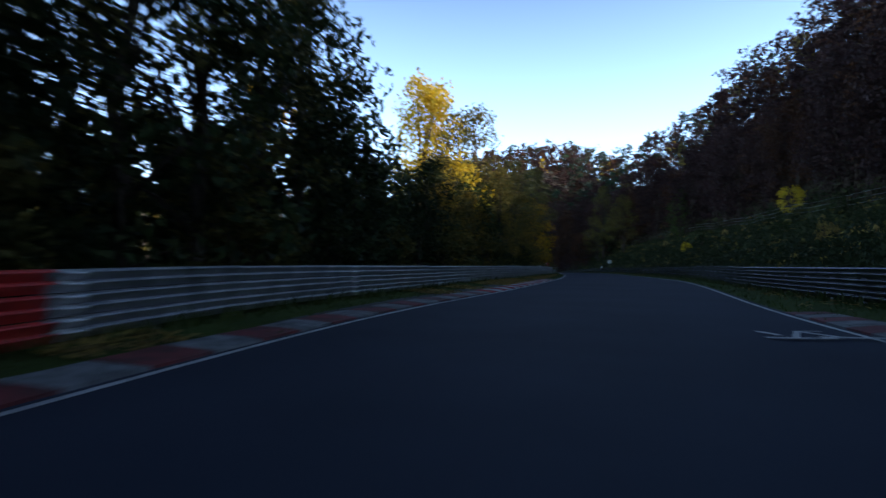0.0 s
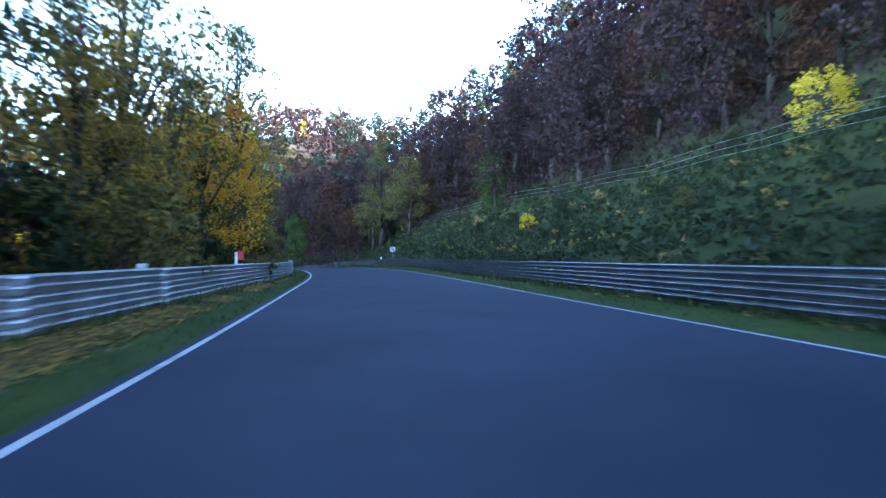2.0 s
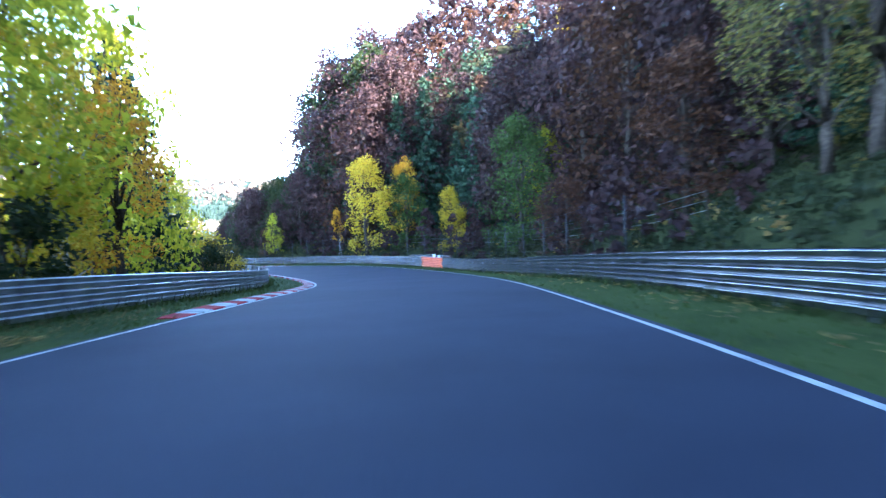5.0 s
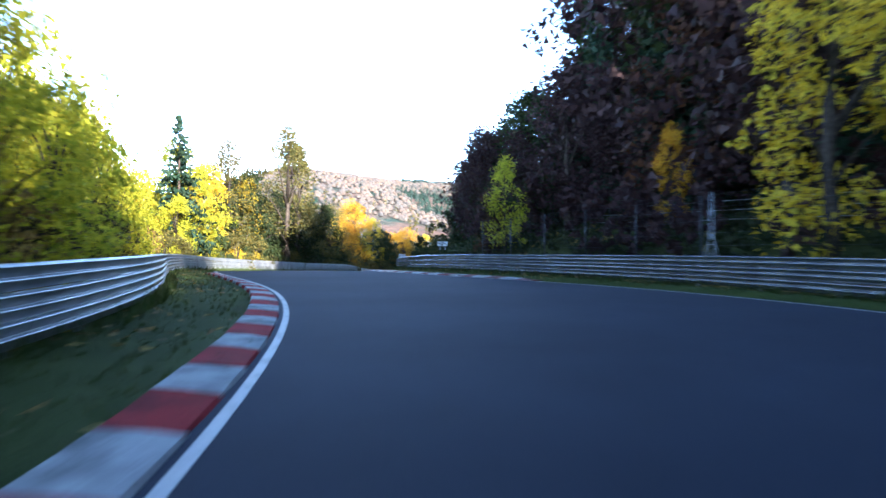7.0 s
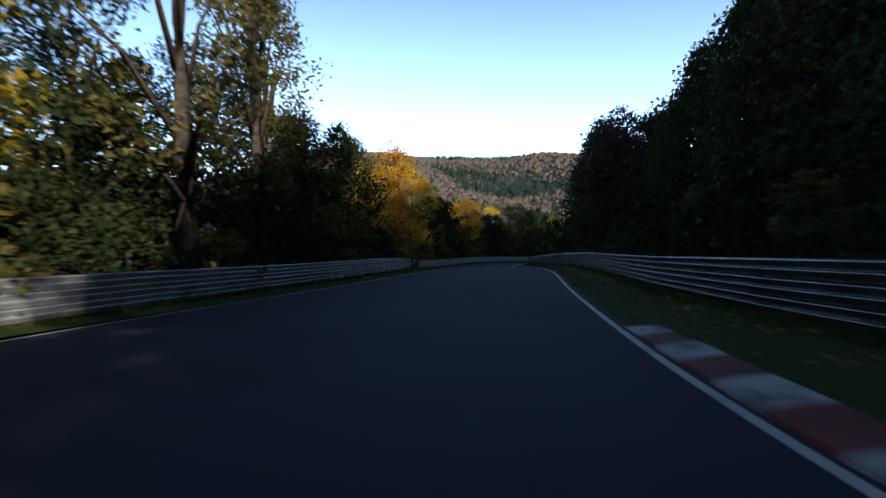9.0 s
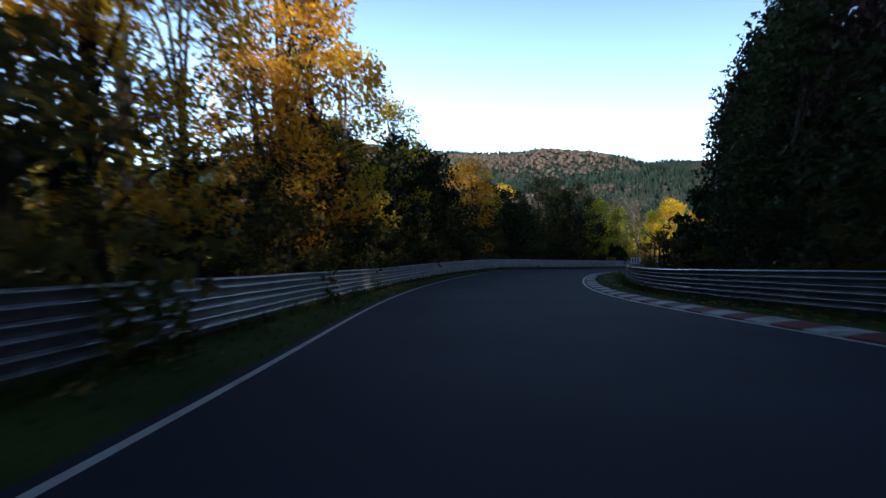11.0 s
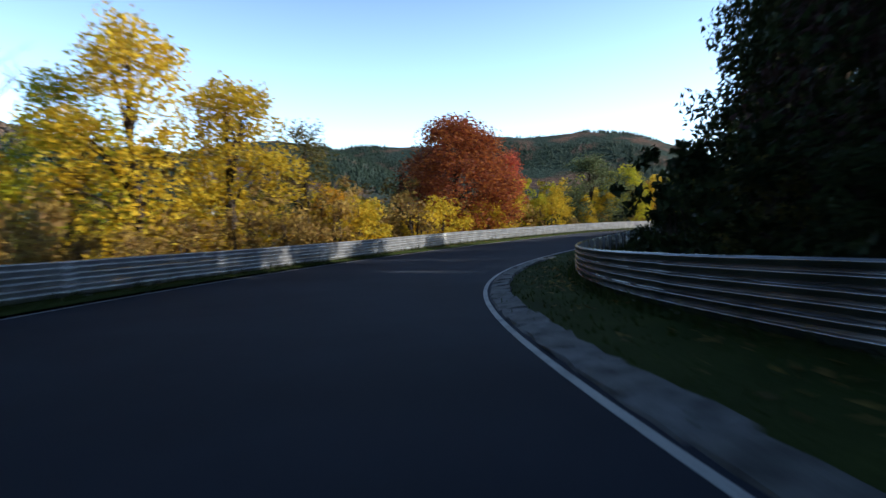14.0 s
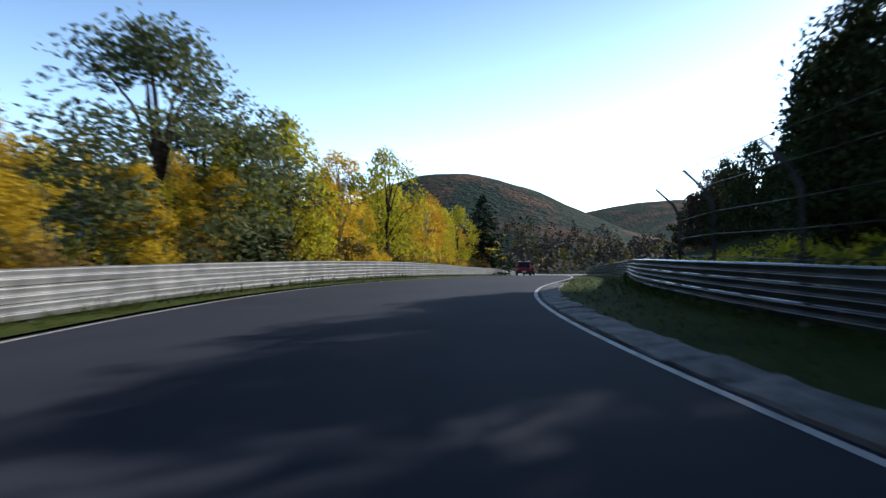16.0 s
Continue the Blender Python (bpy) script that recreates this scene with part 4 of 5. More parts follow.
far_wood("needle", "dark spruces on the slope above the bend", slope_places(0.8, 165, 200, 13, 32, 4.5), 71, (12, 15), 0.5, 420)
far_wood("needle", "tall spruces above the bend", slope_places(0.95, 148, 163, 21, 30, 4.0), 104, (13, 16), 0.5, 420)
far_wood("plum", "tall dark beeches on the slope inside the bend", slope_places(0.9, 190, 228, 19, 32, 4.6), 105, (14, 17), 0.55, 330)
# lies out of view behind the start, added to keep sun off the opening stretch
far_wood("plum", "dense purple-brown wood added unseen on the slope behind, to block the sun", slope_places(0.8, -100, -6, 19, 31, 5.0), 70)
far_wood("plum", "purple-brown wood above the bend", slope_places(0.7, 135, 170, 13, 30, 4.8), 72, (12, 16), 0.5, 420)
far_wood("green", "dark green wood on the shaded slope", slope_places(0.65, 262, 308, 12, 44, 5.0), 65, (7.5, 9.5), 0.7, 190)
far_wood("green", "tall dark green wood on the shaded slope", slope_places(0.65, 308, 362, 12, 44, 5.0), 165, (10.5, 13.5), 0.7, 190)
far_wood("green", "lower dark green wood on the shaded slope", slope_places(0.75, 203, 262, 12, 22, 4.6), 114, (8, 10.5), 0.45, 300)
# hidden behind the front trees; its height is there to shade the left side
far_wood("plum", "tall dark beech wood added unseen higher on the slope, to block the sun", slope_places(0.85, 208, 268, 24, 48, 5.0), 115, (13, 16.5), 0.9, 200)
far_wood("plum", "purple-brown wood on the shaded slope", slope_places(0.3, 262, 308, 12, 48, 5.0), 66, (7.5, 9.5), 0.7, 190)
far_wood("plum", "tall purple-brown wood on the shaded slope", slope_places(0.3, 308, 362, 12, 48, 5.0), 166, (10.5, 13.5), 0.7, 190)
far_wood("plum", "purple-brown wood high on the far slope", slope_places(0.7, 398, 540, 24, 70, 5.5), 73, (7, 9.5), 0.75, 140)
far_wood("green", "dark green wood on the far slope", slope_places(0.5, 402, 540, 18, 45, 5.0), 88, (6.5, 9), 0.6, 200)
far_wood("plum", "purple-brown beech wood over the hill top", slope_places(0.5, 100, 184, 46, 112, 6.2), 89, (12, 16), 1.0, 140)
far_wood("plum", "purple-brown beech wood over the lower hill top", slope_places(0.5, 184, 300, 46, 112, 6.2), 129, (9.5, 12.5), 0.8, 140)
far_wood("rust", "rust-brown beech wood over the hill top", slope_places(0.2, 100, 184, 46, 112, 6.2), 90, (12, 16), 1.0, 140)
far_wood("rust", "rust-brown beech wood over the lower hill top", slope_places(0.2, 184, 300, 46, 112, 6.2), 130, (9.5, 12.5), 0.8, 140)
far_wood("needle", "spruces over the hill top", slope_places(0.25, 100, 184, 46, 112, 6.2), 91, (13, 18), 0.9, 140)
far_wood("needle", "spruces over the lower hill top", slope_places(0.25, 184, 300, 46, 112, 6.2), 131, (11, 14.5), 0.7, 140)
far_wood("yellow", "sunlit yellow trees along the hill top", slope_places(0.06, 130, 184, 60, 112, 6.2), 92, (12, 15), 0.8, 160)
far_wood("yellow", "sunlit yellow trees along the lower hill top", slope_places(0.06, 184, 300, 60, 112, 6.2), 132, (7.5, 9.5), 0.7, 160)
far_wood("olive", "low wood out beyond the roadside trees", slope_places(0.7, -60, 135, 32, 66, 8.0, RAIL_L, -1), 93, (9, 13), 1.2, 90)
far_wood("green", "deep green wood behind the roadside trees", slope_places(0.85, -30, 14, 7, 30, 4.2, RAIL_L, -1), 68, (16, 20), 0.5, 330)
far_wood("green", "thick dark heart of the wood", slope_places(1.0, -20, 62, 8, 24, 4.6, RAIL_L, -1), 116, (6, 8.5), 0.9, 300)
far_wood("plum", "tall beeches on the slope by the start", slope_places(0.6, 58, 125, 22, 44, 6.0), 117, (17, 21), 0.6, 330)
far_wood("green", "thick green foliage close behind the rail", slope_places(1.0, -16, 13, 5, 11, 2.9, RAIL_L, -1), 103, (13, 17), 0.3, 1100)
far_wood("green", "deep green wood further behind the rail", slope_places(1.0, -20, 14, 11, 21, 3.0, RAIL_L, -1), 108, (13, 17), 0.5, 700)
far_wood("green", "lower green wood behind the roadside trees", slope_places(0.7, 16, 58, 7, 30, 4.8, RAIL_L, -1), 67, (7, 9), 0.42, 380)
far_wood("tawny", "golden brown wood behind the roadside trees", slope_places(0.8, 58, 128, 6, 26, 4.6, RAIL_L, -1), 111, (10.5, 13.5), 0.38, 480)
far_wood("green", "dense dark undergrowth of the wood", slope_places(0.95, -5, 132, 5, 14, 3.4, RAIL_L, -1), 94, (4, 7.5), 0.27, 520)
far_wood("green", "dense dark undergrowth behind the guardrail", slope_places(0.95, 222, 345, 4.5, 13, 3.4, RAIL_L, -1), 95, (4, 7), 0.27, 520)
far_wood("gold", "golden trees in the wood behind the rail", slope_places(0.14, 10, 128, 7, 16, 4.8, RAIL_L, -1), 74, (9, 12), 0.4, 420)
far_wood("olive", "olive wood behind the roadside trees", slope_places(0.85, 262, 345, 7, 24, 4.6, RAIL_L, -1), 69, (6.5, 9), 0.42, 300)
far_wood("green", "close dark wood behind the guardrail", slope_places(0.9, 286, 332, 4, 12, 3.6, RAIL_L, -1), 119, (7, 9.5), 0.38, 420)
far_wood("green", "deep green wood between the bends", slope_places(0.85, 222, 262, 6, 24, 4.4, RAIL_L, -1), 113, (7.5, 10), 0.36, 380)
far_wood("gold", "golden trees behind the roadside trees", slope_places(0.3, 258, 345, 8, 17, 4.8, RAIL_L, -1), 75, (7, 10), 0.36, 330)
far_wood("yellow", "sunlit yellow wood outside the bend", slope_places(0.4, 172, 222, 11, 30, 4.5, RAIL_L, -1), 76, (8, 12), 0.4, 420)
far_wood("lime", "sunlit yellow-green wood outside the bend", slope_places(0.45, 172, 222, 11, 30, 4.5, RAIL_L, -1), 77, (8, 12), 0.4, 420)
far_wood("lime", "yellow-green trees beyond the shrubs", slope_places(0.4, 402, 520, 8, 20, 4.5, RAIL_L, -1), 78, (7, 10), 0.36, 420)
far_wood("yellow", "yellow trees beyond the shrubs", slope_places(0.3, 402, 520, 8, 20, 4.5, RAIL_L, -1), 79, (7, 10), 0.36, 420)
far_wood("brown", "brown and yellow thicket beyond the shrubs", slope_places(0.8, 336, 402, 7, 24, 4.0, RAIL_L, -1), 96, (4.5, 7.5), 0.3, 300)
far_wood("yellow", "yellow bushes in the thicket", slope_places(0.25, 336, 402, 6, 24, 4.0, RAIL_L, -1), 97, (4.5, 7), 0.28, 300)
far_wood("olive", "low wood in the valley", slope_places(0.6, 300, 520, 26, 80, 7.0, RAIL_L, -1), 98, (6, 10), 0.8, 110)
far_wood("far_beech", "autumn woods across the valley", valley_places(-100, -38, 110, 620, 800), 101, (9, 13), 1.3, 84)
far_wood("far_beech", "autumn woods west of the track", valley_places(50, 165, 70, 420, 420), 110, (8, 12), 1.3, 84)
far_wood("olive", "yellowing woods across the valley", valley_places(-100, 60, 110, 620, 700), 102, (9, 13), 1.3, 84)
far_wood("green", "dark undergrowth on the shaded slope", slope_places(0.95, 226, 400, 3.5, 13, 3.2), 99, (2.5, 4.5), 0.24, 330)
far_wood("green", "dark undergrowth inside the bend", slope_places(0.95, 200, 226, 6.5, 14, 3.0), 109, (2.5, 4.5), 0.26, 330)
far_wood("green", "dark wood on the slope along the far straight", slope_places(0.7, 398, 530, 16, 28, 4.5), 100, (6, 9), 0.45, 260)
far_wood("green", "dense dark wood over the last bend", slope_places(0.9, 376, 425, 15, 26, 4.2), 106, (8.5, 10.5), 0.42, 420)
far_wood("plum", "dark brown undergrowth behind the mesh fence", slope_places(0.9, 138, 203, 3.2, 11, 3.0), 107, (2.2, 4.5), 0.34, 230)


# rough grass, bramble and fern on the banks
def bank_scrub(leaf, s0, s1, d0, d1, count, seed, label, high=0.5):
    rng = np.random.default_rng(seed)
    cen, rad = [], []
    for _ in range(count):
        s = rng.uniform(s0, s1)
        d = value(RAIL_R, s) + rng.uniform(d0, d1)
        p = at(s, d)
        cen.append((p.x, p.y, ground_at(p.x, p.y) + 0.12))
        rad.append(high * rng.uniform(0.4, 1.3))
    return tagged(new("scrub", leaf_mesh("scrub", leaf_cloud(cen, rad, 15, 0.23, rng), LEAF[leaf])), label, "scrub", kind="stuff")


bank_scrub("plum", 0, 140, 14, 22, 2500, 83, "low brown undergrowth at the edge of the wood", 0.9)
bank_scrub("fern", 0, 205, 1.2, 15.5, 7500, 84, "rough green scrub on the bank")
bank_scrub("olive", 0, 205, 1.2, 15, 300, 85, "yellowing scrub on the bank")
bank_scrub("brown", 10, 205, 3, 15, 250, 86, "dry bramble on the bank")
bank_scrub("green", 198, 378, 1.7, 7, 2300, 82, "dark low scrub at the foot of the wooded slope", 0.6)
bank_scrub("lime", 376, 440, 1.5, 16, 500, 87, "sunlit green scrub on the bank")


# woods on the distant hills: many small cones and round heads
def hill_wood(name_leaf, label, seed, count, cone, b0=-85, b1=62, r1=1750):
    rng = np.random.default_rng(seed)
    b = rng.uniform(b0, b1, count * 3)
    r = rng.uniform(560, r1, count * 3)
    x, y = CENTRE.x - r * np.sin(np.radians(b)), CENTRE.y + r * np.cos(np.radians(b))
    patch = np.array([noise.noise((px * 0.006, py * 0.006, 3.0)) for px, py in zip(x, y)])
    keep = ((patch > -0.02) & ((b > -36) | (b < -75))) if cone else ((patch < 0.12) | (b < -36))
    x, y = x[keep][:count], y[keep][:count]
    z = [ground_at(px, py) for px, py in zip(x, y)]
    n, sides = len(x), 3 if cone else 5
    h = rng.uniform(6, 10, n) if cone else rng.uniform(3.5, 6, n)
    w = h * (0.24 if cone else 0.75)
    a = rng.uniform(0, 6.28, n)[:, None] + np.arange(sides) * (2 * math.pi / sides)
    x, y, z = x[:, None], y[:, None], np.array(z)[:, None]
    ring = lambda r, q: np.stack([x + w[:, None] * r * np.cos(a), y + w[:, None] * r * np.sin(a), z + h[:, None] * (q + 0 * a)], axis=2)
    top = np.stack([x, y, z + h[:, None]], axis=2)
    lay = [ring(1.0, -0.1), top] if cone else [ring(1.0, 0.1), ring(0.72, 0.72), top]
    verts = np.concatenate(lay, axis=1)
    per = verts.shape[1]
    fs = []
    for j in range(sides):
        k = (j + 1) % sides
        fs += [(j, k, per - 1)] if cone else [(j, k, sides + k), (j, sides + k, sides + j), (sides + j, sides + k, per - 1)]
    faces = (np.arange(n)[:, None, None] * per + np.array(fs)[None]).reshape(-1, 3)
    return tagged(new("wood", mesh_of("wood", verts.reshape(-1, 3), faces.tolist(), LEAF[name_leaf], None, True)), label, "woods", kind="stuff")


hill_wood("far_spruce", "spruce wood on the distant hills", 81, 24000, True)
hill_wood("hazed_beech", "brown beech wood on the distant hills, paled as by haze", 112, 4500, False, 12, 56, 1050)
for kind, used in USED.items():
    for src, u in zip(STOCK[kind], used):
        if not u:
            for o in (*src.children_recursive, src):
                bpy.data.objects.remove(o)


# ---------------------------------------------------------------- small things along the track
def side_place(s, d, h=0.0, turn=0.0):
    """A place beside the road, on the ground, facing back along the track."""
    p = at(s, d)
    return Matrix.Translation((p.x, p.y, max(ground_at(p.x, p.y), p.z - 0.3) + h)) @ pose(0, 0, 0, 0, 0, turn_at(s) + turn)


def rod(parent, name, p, q, r, mat, sides=6, label=""):
    bm = bmesh.new()
    tube(bm, [Vector(p), (Vector(p) + Vector(q)) / 2, Vector(q)], [r, r, r], sides)
    return part(name, bm, mat, parent, label)


def wires(parent, name, lines, r, mat):
    """Thin wires, each drawn as a fine three-sided pipe."""
    for line in lines:
        bm = bmesh.new()
        tube(bm, line, [r] * len(line), 3)
        part(name, bm, mat, parent)


def slab(parent, name, size, centre, mat, turn=0.0, bevel=0.01, label=""):
    bm = bmesh.new()
    box(bm, size, Matrix.Translation(centre) @ Matrix.Rotation(turn, 4, "Z"), bevel)
    return part(name, bm, mat, parent, label)


def writing(text, size, mat, parent, m):
    cu = bpy.data.curves.new("digits", "FONT")
    cu.body, cu.size, cu.align_x, cu.align_y, cu.extrude, cu.offset = text, size, "CENTER", "CENTER", 0.002, 0.006
    ob = bpy.data.objects.new("digits", cu)
    scene.collection.objects.link(ob)
    me = bpy.data.meshes.new_from_object(ob)
    bpy.data.objects.remove(ob)
    me.materials.append(mat)
    return piece("digits", me, parent, m)


def board(s, d, text, up=0.0):
    t = thing("marker_board", "small white board with dark figures behind the guardrail", "sign", "marker boards", place=side_place(s, d))
    for x in (-0.18, 0.18):
        rod(t, "post", (x, 0, -0.2), (x, 0, 1.2 + up), 0.02, POST_STEEL)
    slab(t, "panel", (0.56, 0.03, 0.38), (0, -0.03, 1.28 + up), WHITE_PAINT)
    if text:
        writing(text, 0.34, BLACK, t, pose(0, -0.05, 1.28 + up, 90, 0, 0))
    else:
        for x in (-0.15, 0, 0.15):
            slab(t, "figure", (0.06, 0.012, 0.26), (x, -0.05, 1.28), BLACK, bevel=0.0)
    return t


board(215.4, value(RAIL_R, 215.4) + 0.45, "110", 0.22)
board(296.0, value(RAIL_R, 296) + 0.5, "")


def stripe_board(s, d, h, panels, k=1.0):
    t = thing("warning_board", "white square board with a dark diagonal stripe on the bank", "sign", place=side_place(s, d))
    for j in range(panels):
        x = (j - (panels - 1) / 2) * 0.78 * k
        rod(t, "post", (x, 0.03, -0.3), (x, 0.03, h + 0.3 * k), 0.03, POST_STEEL)
        p = slab(t, "panel", (0.7 * k, 0.03, 0.62 * k), (x, 0, h), WHITE_PAINT)
        bm = bmesh.new()
        box(bm, (0.1 * k, 0.012, 0.78 * k), Matrix.Translation((x, -0.022, h)) @ Matrix.Rotation(radians(-42 if panels == 1 else -68), 4, "Y"))
        part("stripe", bm, BLACK, t)
    return t


stripe_board(115, 8.4, 1.6, 1)
stripe_board(218.0, 10.2, 1.15, 2, 0.62)


def catch_post(parent, inv, s, d, h, lean):
    """A fence post whose top bends over towards the track."""
    m = inv @ side_place(s, d)
    bm = bmesh.new()
    tube(bm, [m @ Vector(p) for p in ((0, 0, -0.3), (0, 0, h * 0.5), (0, 0, h * 0.8), (lean * 0.25, 0, h * 0.93), (lean, 0, h * 1.12))], [0.055, 0.055, 0.055, 0.05, 0.045], 6)
    part("post", bm, DARK_METAL, parent)
    return [m @ Vector(p) for p in ((0, 0, h * 0.35), (0, 0, h * 0.55), (0, 0, h * 0.75), (lean * 0.4, 0, h * 0.97), (lean, 0, h * 1.12))]


def catch_fence(stations, gap, h, lean, label):
    t = thing("catch_fence", label, "fence", "catch fences", place=side_place(stations[0], value(RAIL_R, stations[0]) + gap))
    inv = t.matrix_world.inverted()
    rows = [catch_post(t, inv, s, value(RAIL_R, s) + gap, h, lean) for s in stations]
    wires(t, "wire", [[r[k] for r in rows] for k in range(5)], 0.012, DARK_METAL)
    return t


catch_fence([304, 307.5, 311, 315, 319, 323], 1.3, 2.9, -0.75, "dark steel catch fence with posts bent over at the top")
catch_fence([397, 402, 407, 412], 1.4, 3.0, -0.75, "dark steel catch fence beside the guardrail with bent posts")


def mesh_fence(s0, s1, gap, h, label):
    """Tall wire netting behind the rail."""
    t = thing("mesh_fence", label, "fence", place=side_place((s0 + s1) / 2, value(RAIL_R, (s0 + s1) / 2) + gap))
    inv = t.matrix_world.inverted()
    st = np.arange(s0, s1 + 0.1, 3.0)
    base = [inv @ side_place(s, value(RAIL_R, s) + gap) @ Vector((0, 0, 0)) for s in st]
    for p in base:
        rod(t, "post", p - Vector((0, 0, 0.3)), p + Vector((0, 0, h)), 0.035, DARK_METAL)
    wires(t, "wire", [[p + Vector((0, 0, z)) for p in base] for z in np.linspace(0.3, h, 7)], 0.004, DARK_METAL)
    bm = bmesh.new()
    fine = np.arange(s0, s1, 0.3)
    for s in fine:
        p = inv @ side_place(s, value(RAIL_R, s) + gap) @ Vector((0, 0, 0))
        tube(bm, [p + Vector((0, 0, 0.3)), p + Vector((0, 0, h))], [0.004, 0.004], 3)
    tagged(part("netting", bm, DARK_METAL, t), kind="stuff")
    return t


mesh_fence(138, 200, 1.6, 2.8, "tall dark wire mesh fence on thin posts behind the guardrail")


def wire_fence(s0, s1, d, label):
    """Low fence with timber posts along the top of the bank."""
    t = thing("wire_fence", label, "fence", "wire fences on the bank", place=side_place((s0 + s1) / 2, value(RAIL_R, (s0 + s1) / 2) + d))
    inv = t.matrix_world.inverted()
    st = np.arange(s0, s1 + 0.1, 3.5)
    base = [inv @ side_place(s, value(RAIL_R, s) + d + 0.7 * math.sin(s * 0.07)) @ Vector((0, 0, 0)) for s in st]
    for p in base:
        rod(t, "post", p - Vector((0, 0, 0.3)), p + Vector((0, 0, 1.3)), 0.04, BARK)
    wires(t, "wire", [[p + Vector((0, 0, z)) for p in base] for z in (0.45, 0.85, 1.25)], 0.012, POST_STEEL)
    return t


wire_fence(20, 136, 13.6, "wire fence on weathered posts along the top of the grassy bank")
wire_fence(140, 196, 6.5, "wire fence on weathered posts above the mesh fence")
wire_fence(330, 372, 9.5, "wire fence on weathered posts on the shaded slope")
wire_fence(380, 425, 12.0, "wire fence on weathered posts along the sunlit bank")

# slender lattice mast behind the netting
_m = thing("lattice_mast", "small pale lattice mast with slanting struts behind the guardrail", "mast", place=side_place(182, value(RAIL_R, 182) + 1.0))
for x in (-0.14, 0.14):
    rod(_m, "leg", (x, 0, -0.2), (x * 0.4, 0, 3.0), 0.014, POST_STEEL)
for k in range(9):
    z = 0.5 + k * 0.28
    rod(_m, "rung", (-0.14 + 0.009 * k, 0, z), (0.14 - 0.009 * k, 0, z), 0.01, POST_STEEL)
for x in (-0.75, 0.75):
    rod(_m, "strut", (x, 0, -0.2), (0, 0, 1.7), 0.014, POST_STEEL)

# marshal's marker with a red plate on the left rail
_m = thing("marker_post", "white marker post with a red plate behind the guardrail", "post", place=side_place(68.5, value(RAIL_L, 68.5) - 0.4))
rod(_m, "post", (0, 0, -0.2), (0, 0, 1.75), 0.05, WHITE_PAINT, 8)
slab(_m, "plate", (0.24, 0.03, 0.34), (0.17, 0, 1.62), RED_PAINT)

# small white boxes and reflectors on the rails
for rail, s, sg in ((RAIL_L, 301, -1), (RAIL_L, 58.6, -1), (RAIL_R, 113.5, 1), (RAIL_R, 163.0, 1), (RAIL_R, 163.9, 1)):
    _m = thing("rail_box", "small white marker box fixed above the guardrail", "box", "marker boxes on the rail", place=side_place(s, value(rail, s) + sg * 0.35))
    rod(_m, "post", (0, 0, -0.2), (0, 0, 1.1), 0.025, POST_STEEL)
    slab(_m, "case", (0.2, 0.14, 0.3), (0, 0, 1.2), WHITE_PAINT, bevel=0.02)

# pale plates over the rail panels; at 53.4 and 58.8 they imitate sun flecks
for rail, sg, s in ((RAIL_L, -1, 15.6), (RAIL_L, -1, 6.75), (RAIL_L, -1, 58.8), (RAIL_L, -1, 349.7), (RAIL_L, -1, 355.5), (RAIL_L, -1, 362.2), (RAIL_L, -1, 375.7), (RAIL_L, -1, 53.4)):
    _m = thing("splice_plate", "pale plate over the guardrail panels, some of them in place of sun flecks", "plate", "splice plates", place=Matrix.Translation(at(s, value(rail, s))) @ pose(0, 0, 0, 0, 0, turn_at(s)))
    for k in range(3):
        bm = bmesh.new()
        z = 0.165 + 0.288 * k
        pr = [(-0.006, 0.0), (-0.001, 0.012), (-0.104, 0.09), (-0.106, 0.1), (-0.018, 0.13), (-0.001, 0.144), (-0.104, 0.222), (-0.106, 0.234), (-0.026, 0.262)]
        rows = [[bm.verts.new((sg * d, y, z + h)) for d, h in pr] for y in (-0.22, 0.22)]
        for j in range(len(pr) - 1):
            bm.faces.new((rows[0][j], rows[0][j + 1], rows[1][j + 1], rows[1][j]))
        part("plate", bm, WHITE_PAINT, _m)

# painted mark on the asphalt: plain strokes
_m = thing("road_paint", "faded white painted strokes on the asphalt", "road marking", kind="structure", place=Matrix.Translation(at(9.6, 5.1, 0.035)) @ pose(0, 0, 0, 0, 0, turn_at(9.6)))
for x, y, w, l, a in ((-0.5, 0.4, 0.1, 1.0, 8), (-0.1, 0.1, 0.1, 1.3, -25), (0.25, 0.2, 0.1, 1.1, 12), (0.5, -0.3, 0.9, 0.12, 0), (-0.3, -0.5, 1.0, 0.12, 4), (0.0, 0.75, 1.1, 0.1, -5)):
    slab(_m, "stroke", (w, l, 0.004), (x, y, 0.0), LINE, radians(a), 0.0)


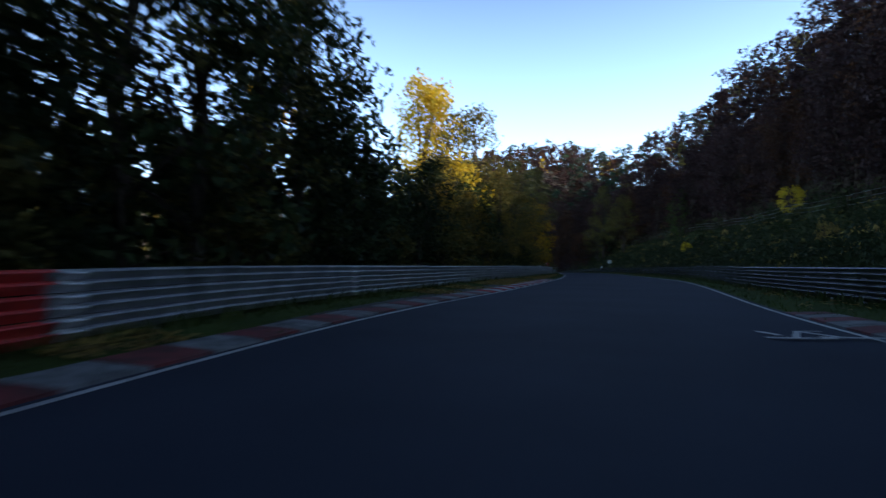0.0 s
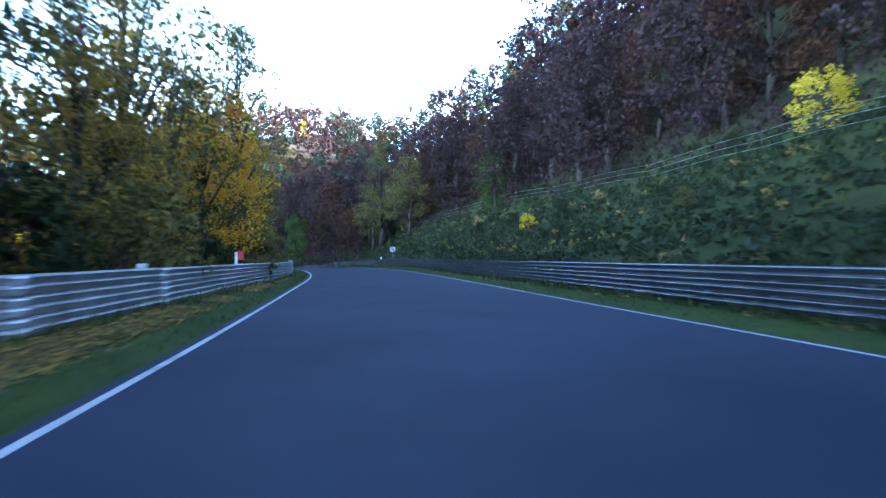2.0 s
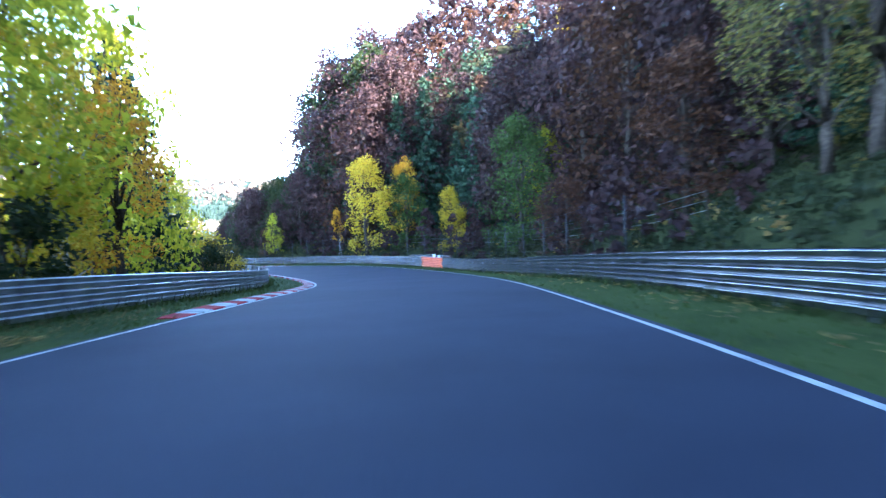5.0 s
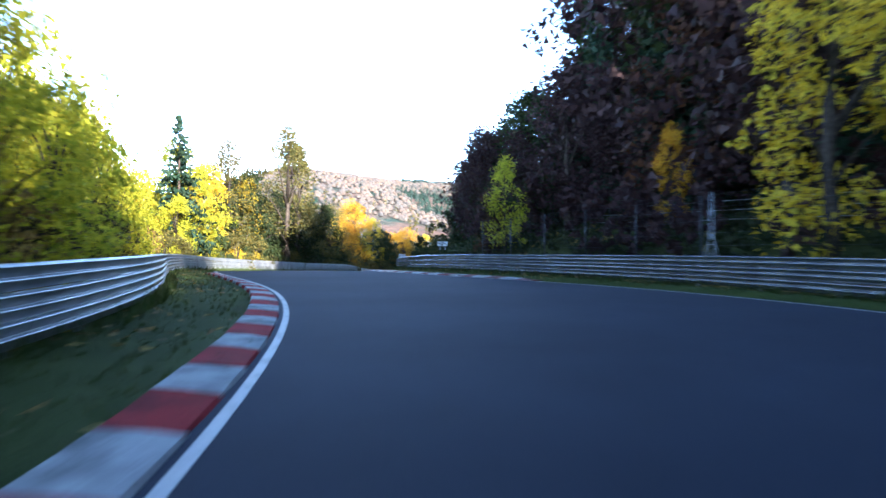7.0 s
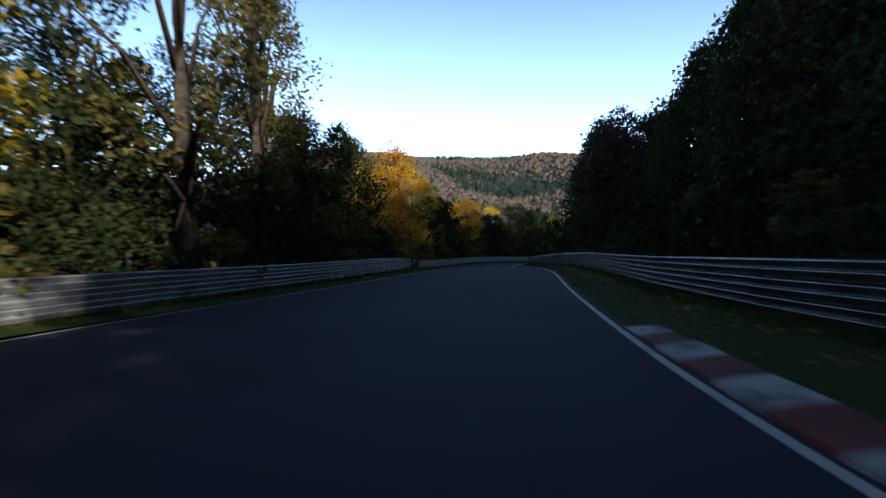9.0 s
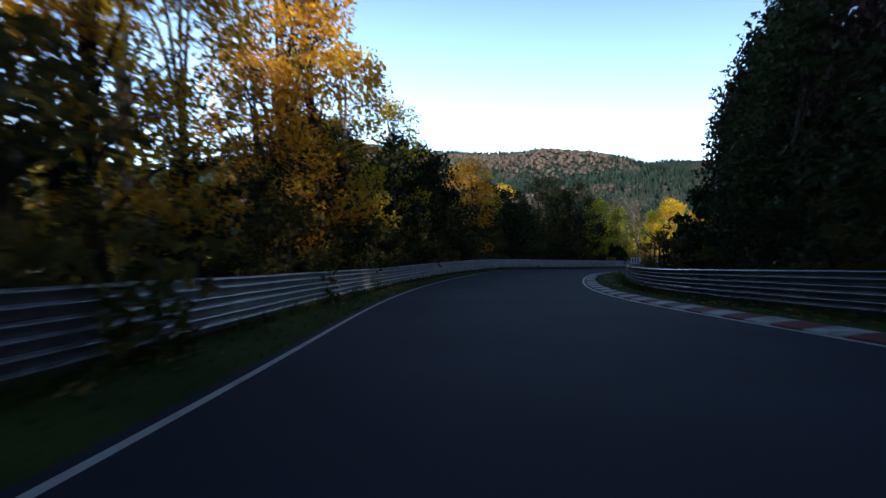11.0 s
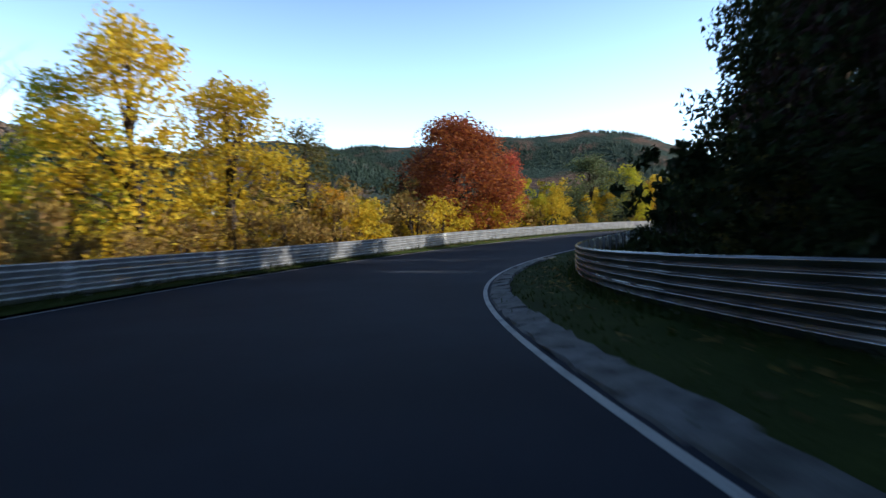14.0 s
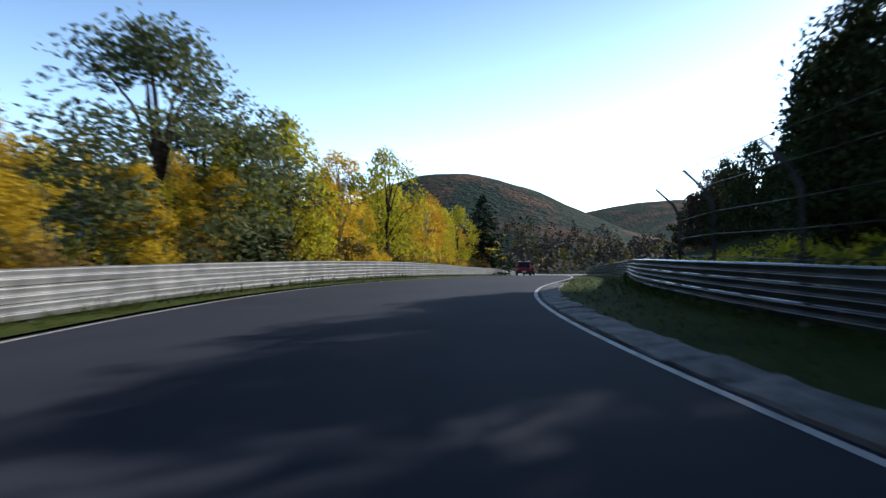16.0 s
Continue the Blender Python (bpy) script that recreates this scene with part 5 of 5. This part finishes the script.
# ---------------------------------------------------------------- cars far ahead
def car(s, d, paint, label, tall):
    t = thing("car", label, "car", "cars ahead on the track", place=Matrix.Translation(at(s, d, 0.03)) @ pose(0, 0, 0, 0, 0, turn_at(s)))
    w, ln, h = 1.78, 4.2, 1.42 + tall
    bm = bmesh.new()
    side = [(-ln / 2, 0.35), (-ln / 2, 0.85), (-ln / 2 + 0.08, 0.98), (ln / 2 - 0.9, 0.92), (ln / 2 - 0.1, 0.78), (ln / 2, 0.4)]
    loops = [[bm.verts.new((x * (0.94 if k in (0, 3) else 1.0), y, z)) for y, z in side] for k, x in enumerate((-w / 2, -w / 2 + 0.12, w / 2 - 0.12, w / 2))]
    for a, b2 in zip(loops, loops[1:]):
        for j in range(len(side)):
            bm.faces.new((a[j], a[(j + 1) % len(side)], b2[(j + 1) % len(side)], b2[j]))
    bm.faces.new(loops[0]), bm.faces.new(reversed(loops[-1]))
    part("body", bm, paint, t)
    bm = bmesh.new()
    lo = [bm.verts.new((sx * (w / 2 - 0.1), y, 0.93)) for sx, y in ((-1, -ln / 2 + 0.1), (1, -ln / 2 + 0.1), (1, ln / 2 - 1.0), (-1, ln / 2 - 1.0))]
    hi = [bm.verts.new((sx * (w / 2 - 0.28), y, h)) for sx, y in ((-1, -ln / 2 + 0.4), (1, -ln / 2 + 0.4), (1, ln / 2 - 1.9), (-1, ln / 2 - 1.9))]
    for j in range(4):
        bm.faces.new((lo[j], lo[(j + 1) % 4], hi[(j + 1) % 4], hi[j]))
    bm.faces.new(hi)
    part("cabin", bm, paint, t)
    bm = bmesh.new()
    q = [(-w / 2 + 0.24, -ln / 2 + 0.13, 1.0), (w / 2 - 0.24, -ln / 2 + 0.13, 1.0), (w / 2 - 0.34, -ln / 2 + 0.35, h - 0.08), (-w / 2 + 0.34, -ln / 2 + 0.35, h - 0.08)]
    vs = [bm.verts.new((x, y - 0.02, z)) for x, y, z in q]
    vb = [bm.verts.new((x, y + 0.01, z)) for x, y, z in q]
    bm.faces.new(vs), bm.faces.new(reversed(vb))
    for j in range(4):
        bm.faces.new((vs[j], vb[j], vb[(j + 1) % 4], vs[(j + 1) % 4]))
    part("rear_window", bm, CAR_GLASS, t)
    for sx in (-1, 1):
        slab(t, "tail_light", (0.2, 0.05, 0.2), (sx * (w / 2 - 0.16), -ln / 2 - 0.005, 0.82), RED_PAINT, bevel=0.02)
        for y in (-ln / 2 + 0.75, ln / 2 - 0.8):
            bm = bmesh.new()
            bmesh.ops.create_cone(bm, cap_ends=True, segments=20, radius1=0.32, radius2=0.32, depth=0.2, matrix=Matrix.Translation((sx * (w / 2 - 0.1), y, 0.32)) @ Matrix.Rotation(radians(90), 4, "Y"))
            wheel = part("tyre", bm, BLACK, t)
            bm = bmesh.new()
            bmesh.ops.create_cone(bm, cap_ends=True, segments=16, radius1=0.2, radius2=0.18, depth=0.03, matrix=Matrix.Translation((sx * (w / 2 + 0.008), y, 0.32)) @ Matrix.Rotation(radians(90), 4, "Y"))
            part("rim", bm, POST_STEEL, wheel)
    slab(t, "bumper", (w - 0.1, 0.12, 0.22), (0, -ln / 2 - 0.02, 0.45), BLACK, bevel=0.03)
    slab(t, "number_plate", (0.5, 0.02, 0.11), (0, -ln / 2 - 0.09, 0.5), WHITE_PAINT, bevel=0.0)
    return t


CAR_RED = surface("car_red", (0.3, 0.03, 0.03), (0.36, 0.035, 0.035), 2, 200, 0.25, 0.2, 0.0)
CAR_DARK = surface("car_dark", (0.02, 0.02, 0.024), (0.03, 0.03, 0.035), 2, 200, 0.25, 0.2, 0.0)
CAR_GLASS = surface("car_glass", (0.01, 0.012, 0.014), (0.02, 0.022, 0.025), 2, 100, 0.06, 0, 0.0)
car(460, 0.2, CAR_RED, "dark red estate car driving away on the asphalt", 0.25)
car(482, 1.6, CAR_DARK, "small black hatchback car driving away on the asphalt", 0.0)


# ---------------------------------------------------------------- grass blades and fallen leaves on the verges
def blades(edge, rail, sg, seed, s0, s1, near, far, per_metre, mat, label, hi):
    rng = np.random.default_rng(seed)
    n = int((s1 - s0) * per_metre)
    s = rng.uniform(s0, s1, n) + ORIGIN
    e, r = curve_at(edge, s) + sg * near, curve_at(rail, s) + sg * far
    d = e + (r - e) * rng.uniform(0, 1, n)
    ok = sg * (r - e) > 0.2
    s, d = s[ok], d[ok]
    px, py, nx, ny, zz = (np.interp(s, S, c) for c in (PTS[:, 0], PTS[:, 1], NOR[:, 0], NOR[:, 1], ZR))
    x, y = px + d * nx, py + d * ny
    h = hi * rng.uniform(0.5, 1.4, len(x))
    a = rng.uniform(0, 6.28, len(x))
    w = 0.035
    lx, ly = rng.normal(0, 0.35, len(x)) * h, rng.normal(0, 0.35, len(x)) * h
    dx, dy = np.cos(a) * w, np.sin(a) * w
    z0 = zz - 0.05 + 0.1 * np.clip(1 - np.abs(d - curve_at(rail, s)) / 1.2, 0, 1)
    q = np.stack([np.c_[x - dx, y - dy, z0], np.c_[x + dx, y + dy, z0], np.c_[x + lx, y + ly, z0 + h]], axis=1)
    return tagged(new("grass", leaf_mesh("grass", q.reshape(-1, 3), mat)), label, "grass", kind="stuff")


BLADE = foliage("grass_blade", [(0.034, 0.052, 0.014), (0.05, 0.074, 0.017), (0.075, 0.1, 0.024), (0.088, 0.09, 0.034)], 0.3)
DRY = foliage("dry_grass", [(0.16, 0.12, 0.05), (0.22, 0.17, 0.07), (0.1, 0.1, 0.035)], 0.3)
for k, (edge, rail, sg) in enumerate(((EDGE_L, RAIL_L, -1), (EDGE_R, RAIL_R, 1))):
    blades(edge, rail, sg, 91 + k, -10, 425, 0.25, 1.0, 75, BLADE, "short green grass blades on the verge", 0.11)
    blades(rail, rail, sg, 93 + k, -10, 425, -0.3, 0.7, 45, BLADE, "longer grass tufts under the guardrail", 0.3)


def leaf_fall(edge, rail, sg, s0, s1, near, far, count, seed, mat, label):
    """Flat fallen leaves lying on the ground."""
    rng = np.random.default_rng(seed)
    s = rng.uniform(s0, s1, count) + ORIGIN
    e, r = curve_at(edge, s) + sg * near, curve_at(rail, s) + sg * far
    clump = np.array([noise.noise((a * 0.35, b * 0.8, 7.0)) for a, b in zip(s, e + r)])
    ok = clump > -0.12
    s, d = s[ok], (e + (r - e) * rng.uniform(0, 1, count) ** 0.7)[ok]
    px, py, nx, ny, zz = (np.interp(s, S, c) for c in (PTS[:, 0], PTS[:, 1], NOR[:, 0], NOR[:, 1], ZR))
    rise = 0.11 * np.clip(1 - np.abs(d - curve_at(rail, s)) / 1.2, 0, 1)
    c = np.c_[px + d * nx, py + d * ny, zz + 0.03 + rise + rng.uniform(0, 0.02, len(s))]
    a = rng.uniform(0, 6.28, len(s))
    u = np.c_[np.cos(a), np.sin(a), rng.normal(0, 0.25, len(s))] * rng.uniform(0.05, 0.095, len(s))[:, None]
    v = np.c_[-np.sin(a), np.cos(a), rng.normal(0, 0.25, len(s))] * rng.uniform(0.03, 0.06, len(s))[:, None]
    return tagged(new("fallen_leaves", leaf_mesh("fallen_leaves", np.stack([c - u - v, c - u + v, c + u], axis=1).reshape(-1, 3), mat)), label, "leaves", kind="stuff")


leaf_fall(EDGE_L, RAIL_L, -1, -8, 130, 1.0, 0.6, 42000, 97, LEAF["brown"], "brown fallen leaves on the verge")
leaf_fall(EDGE_R, RAIL_R, 1, -5, 390, 1.0, 0.6, 9000, 98, LEAF["brown"], "scattered brown leaves on the grass")
leaf_fall(EDGE_L, RAIL_L, -1, 170, 400, 0.6, 0.6, 3500, 99, LEAF["brown"], "scattered dry leaves on the grass")
blades(EDGE_L, RAIL_L, -1, 95, 30, 135, 0.9, 0.3, 60, DRY, "dry leaves and straw by the guardrail", 0.1)
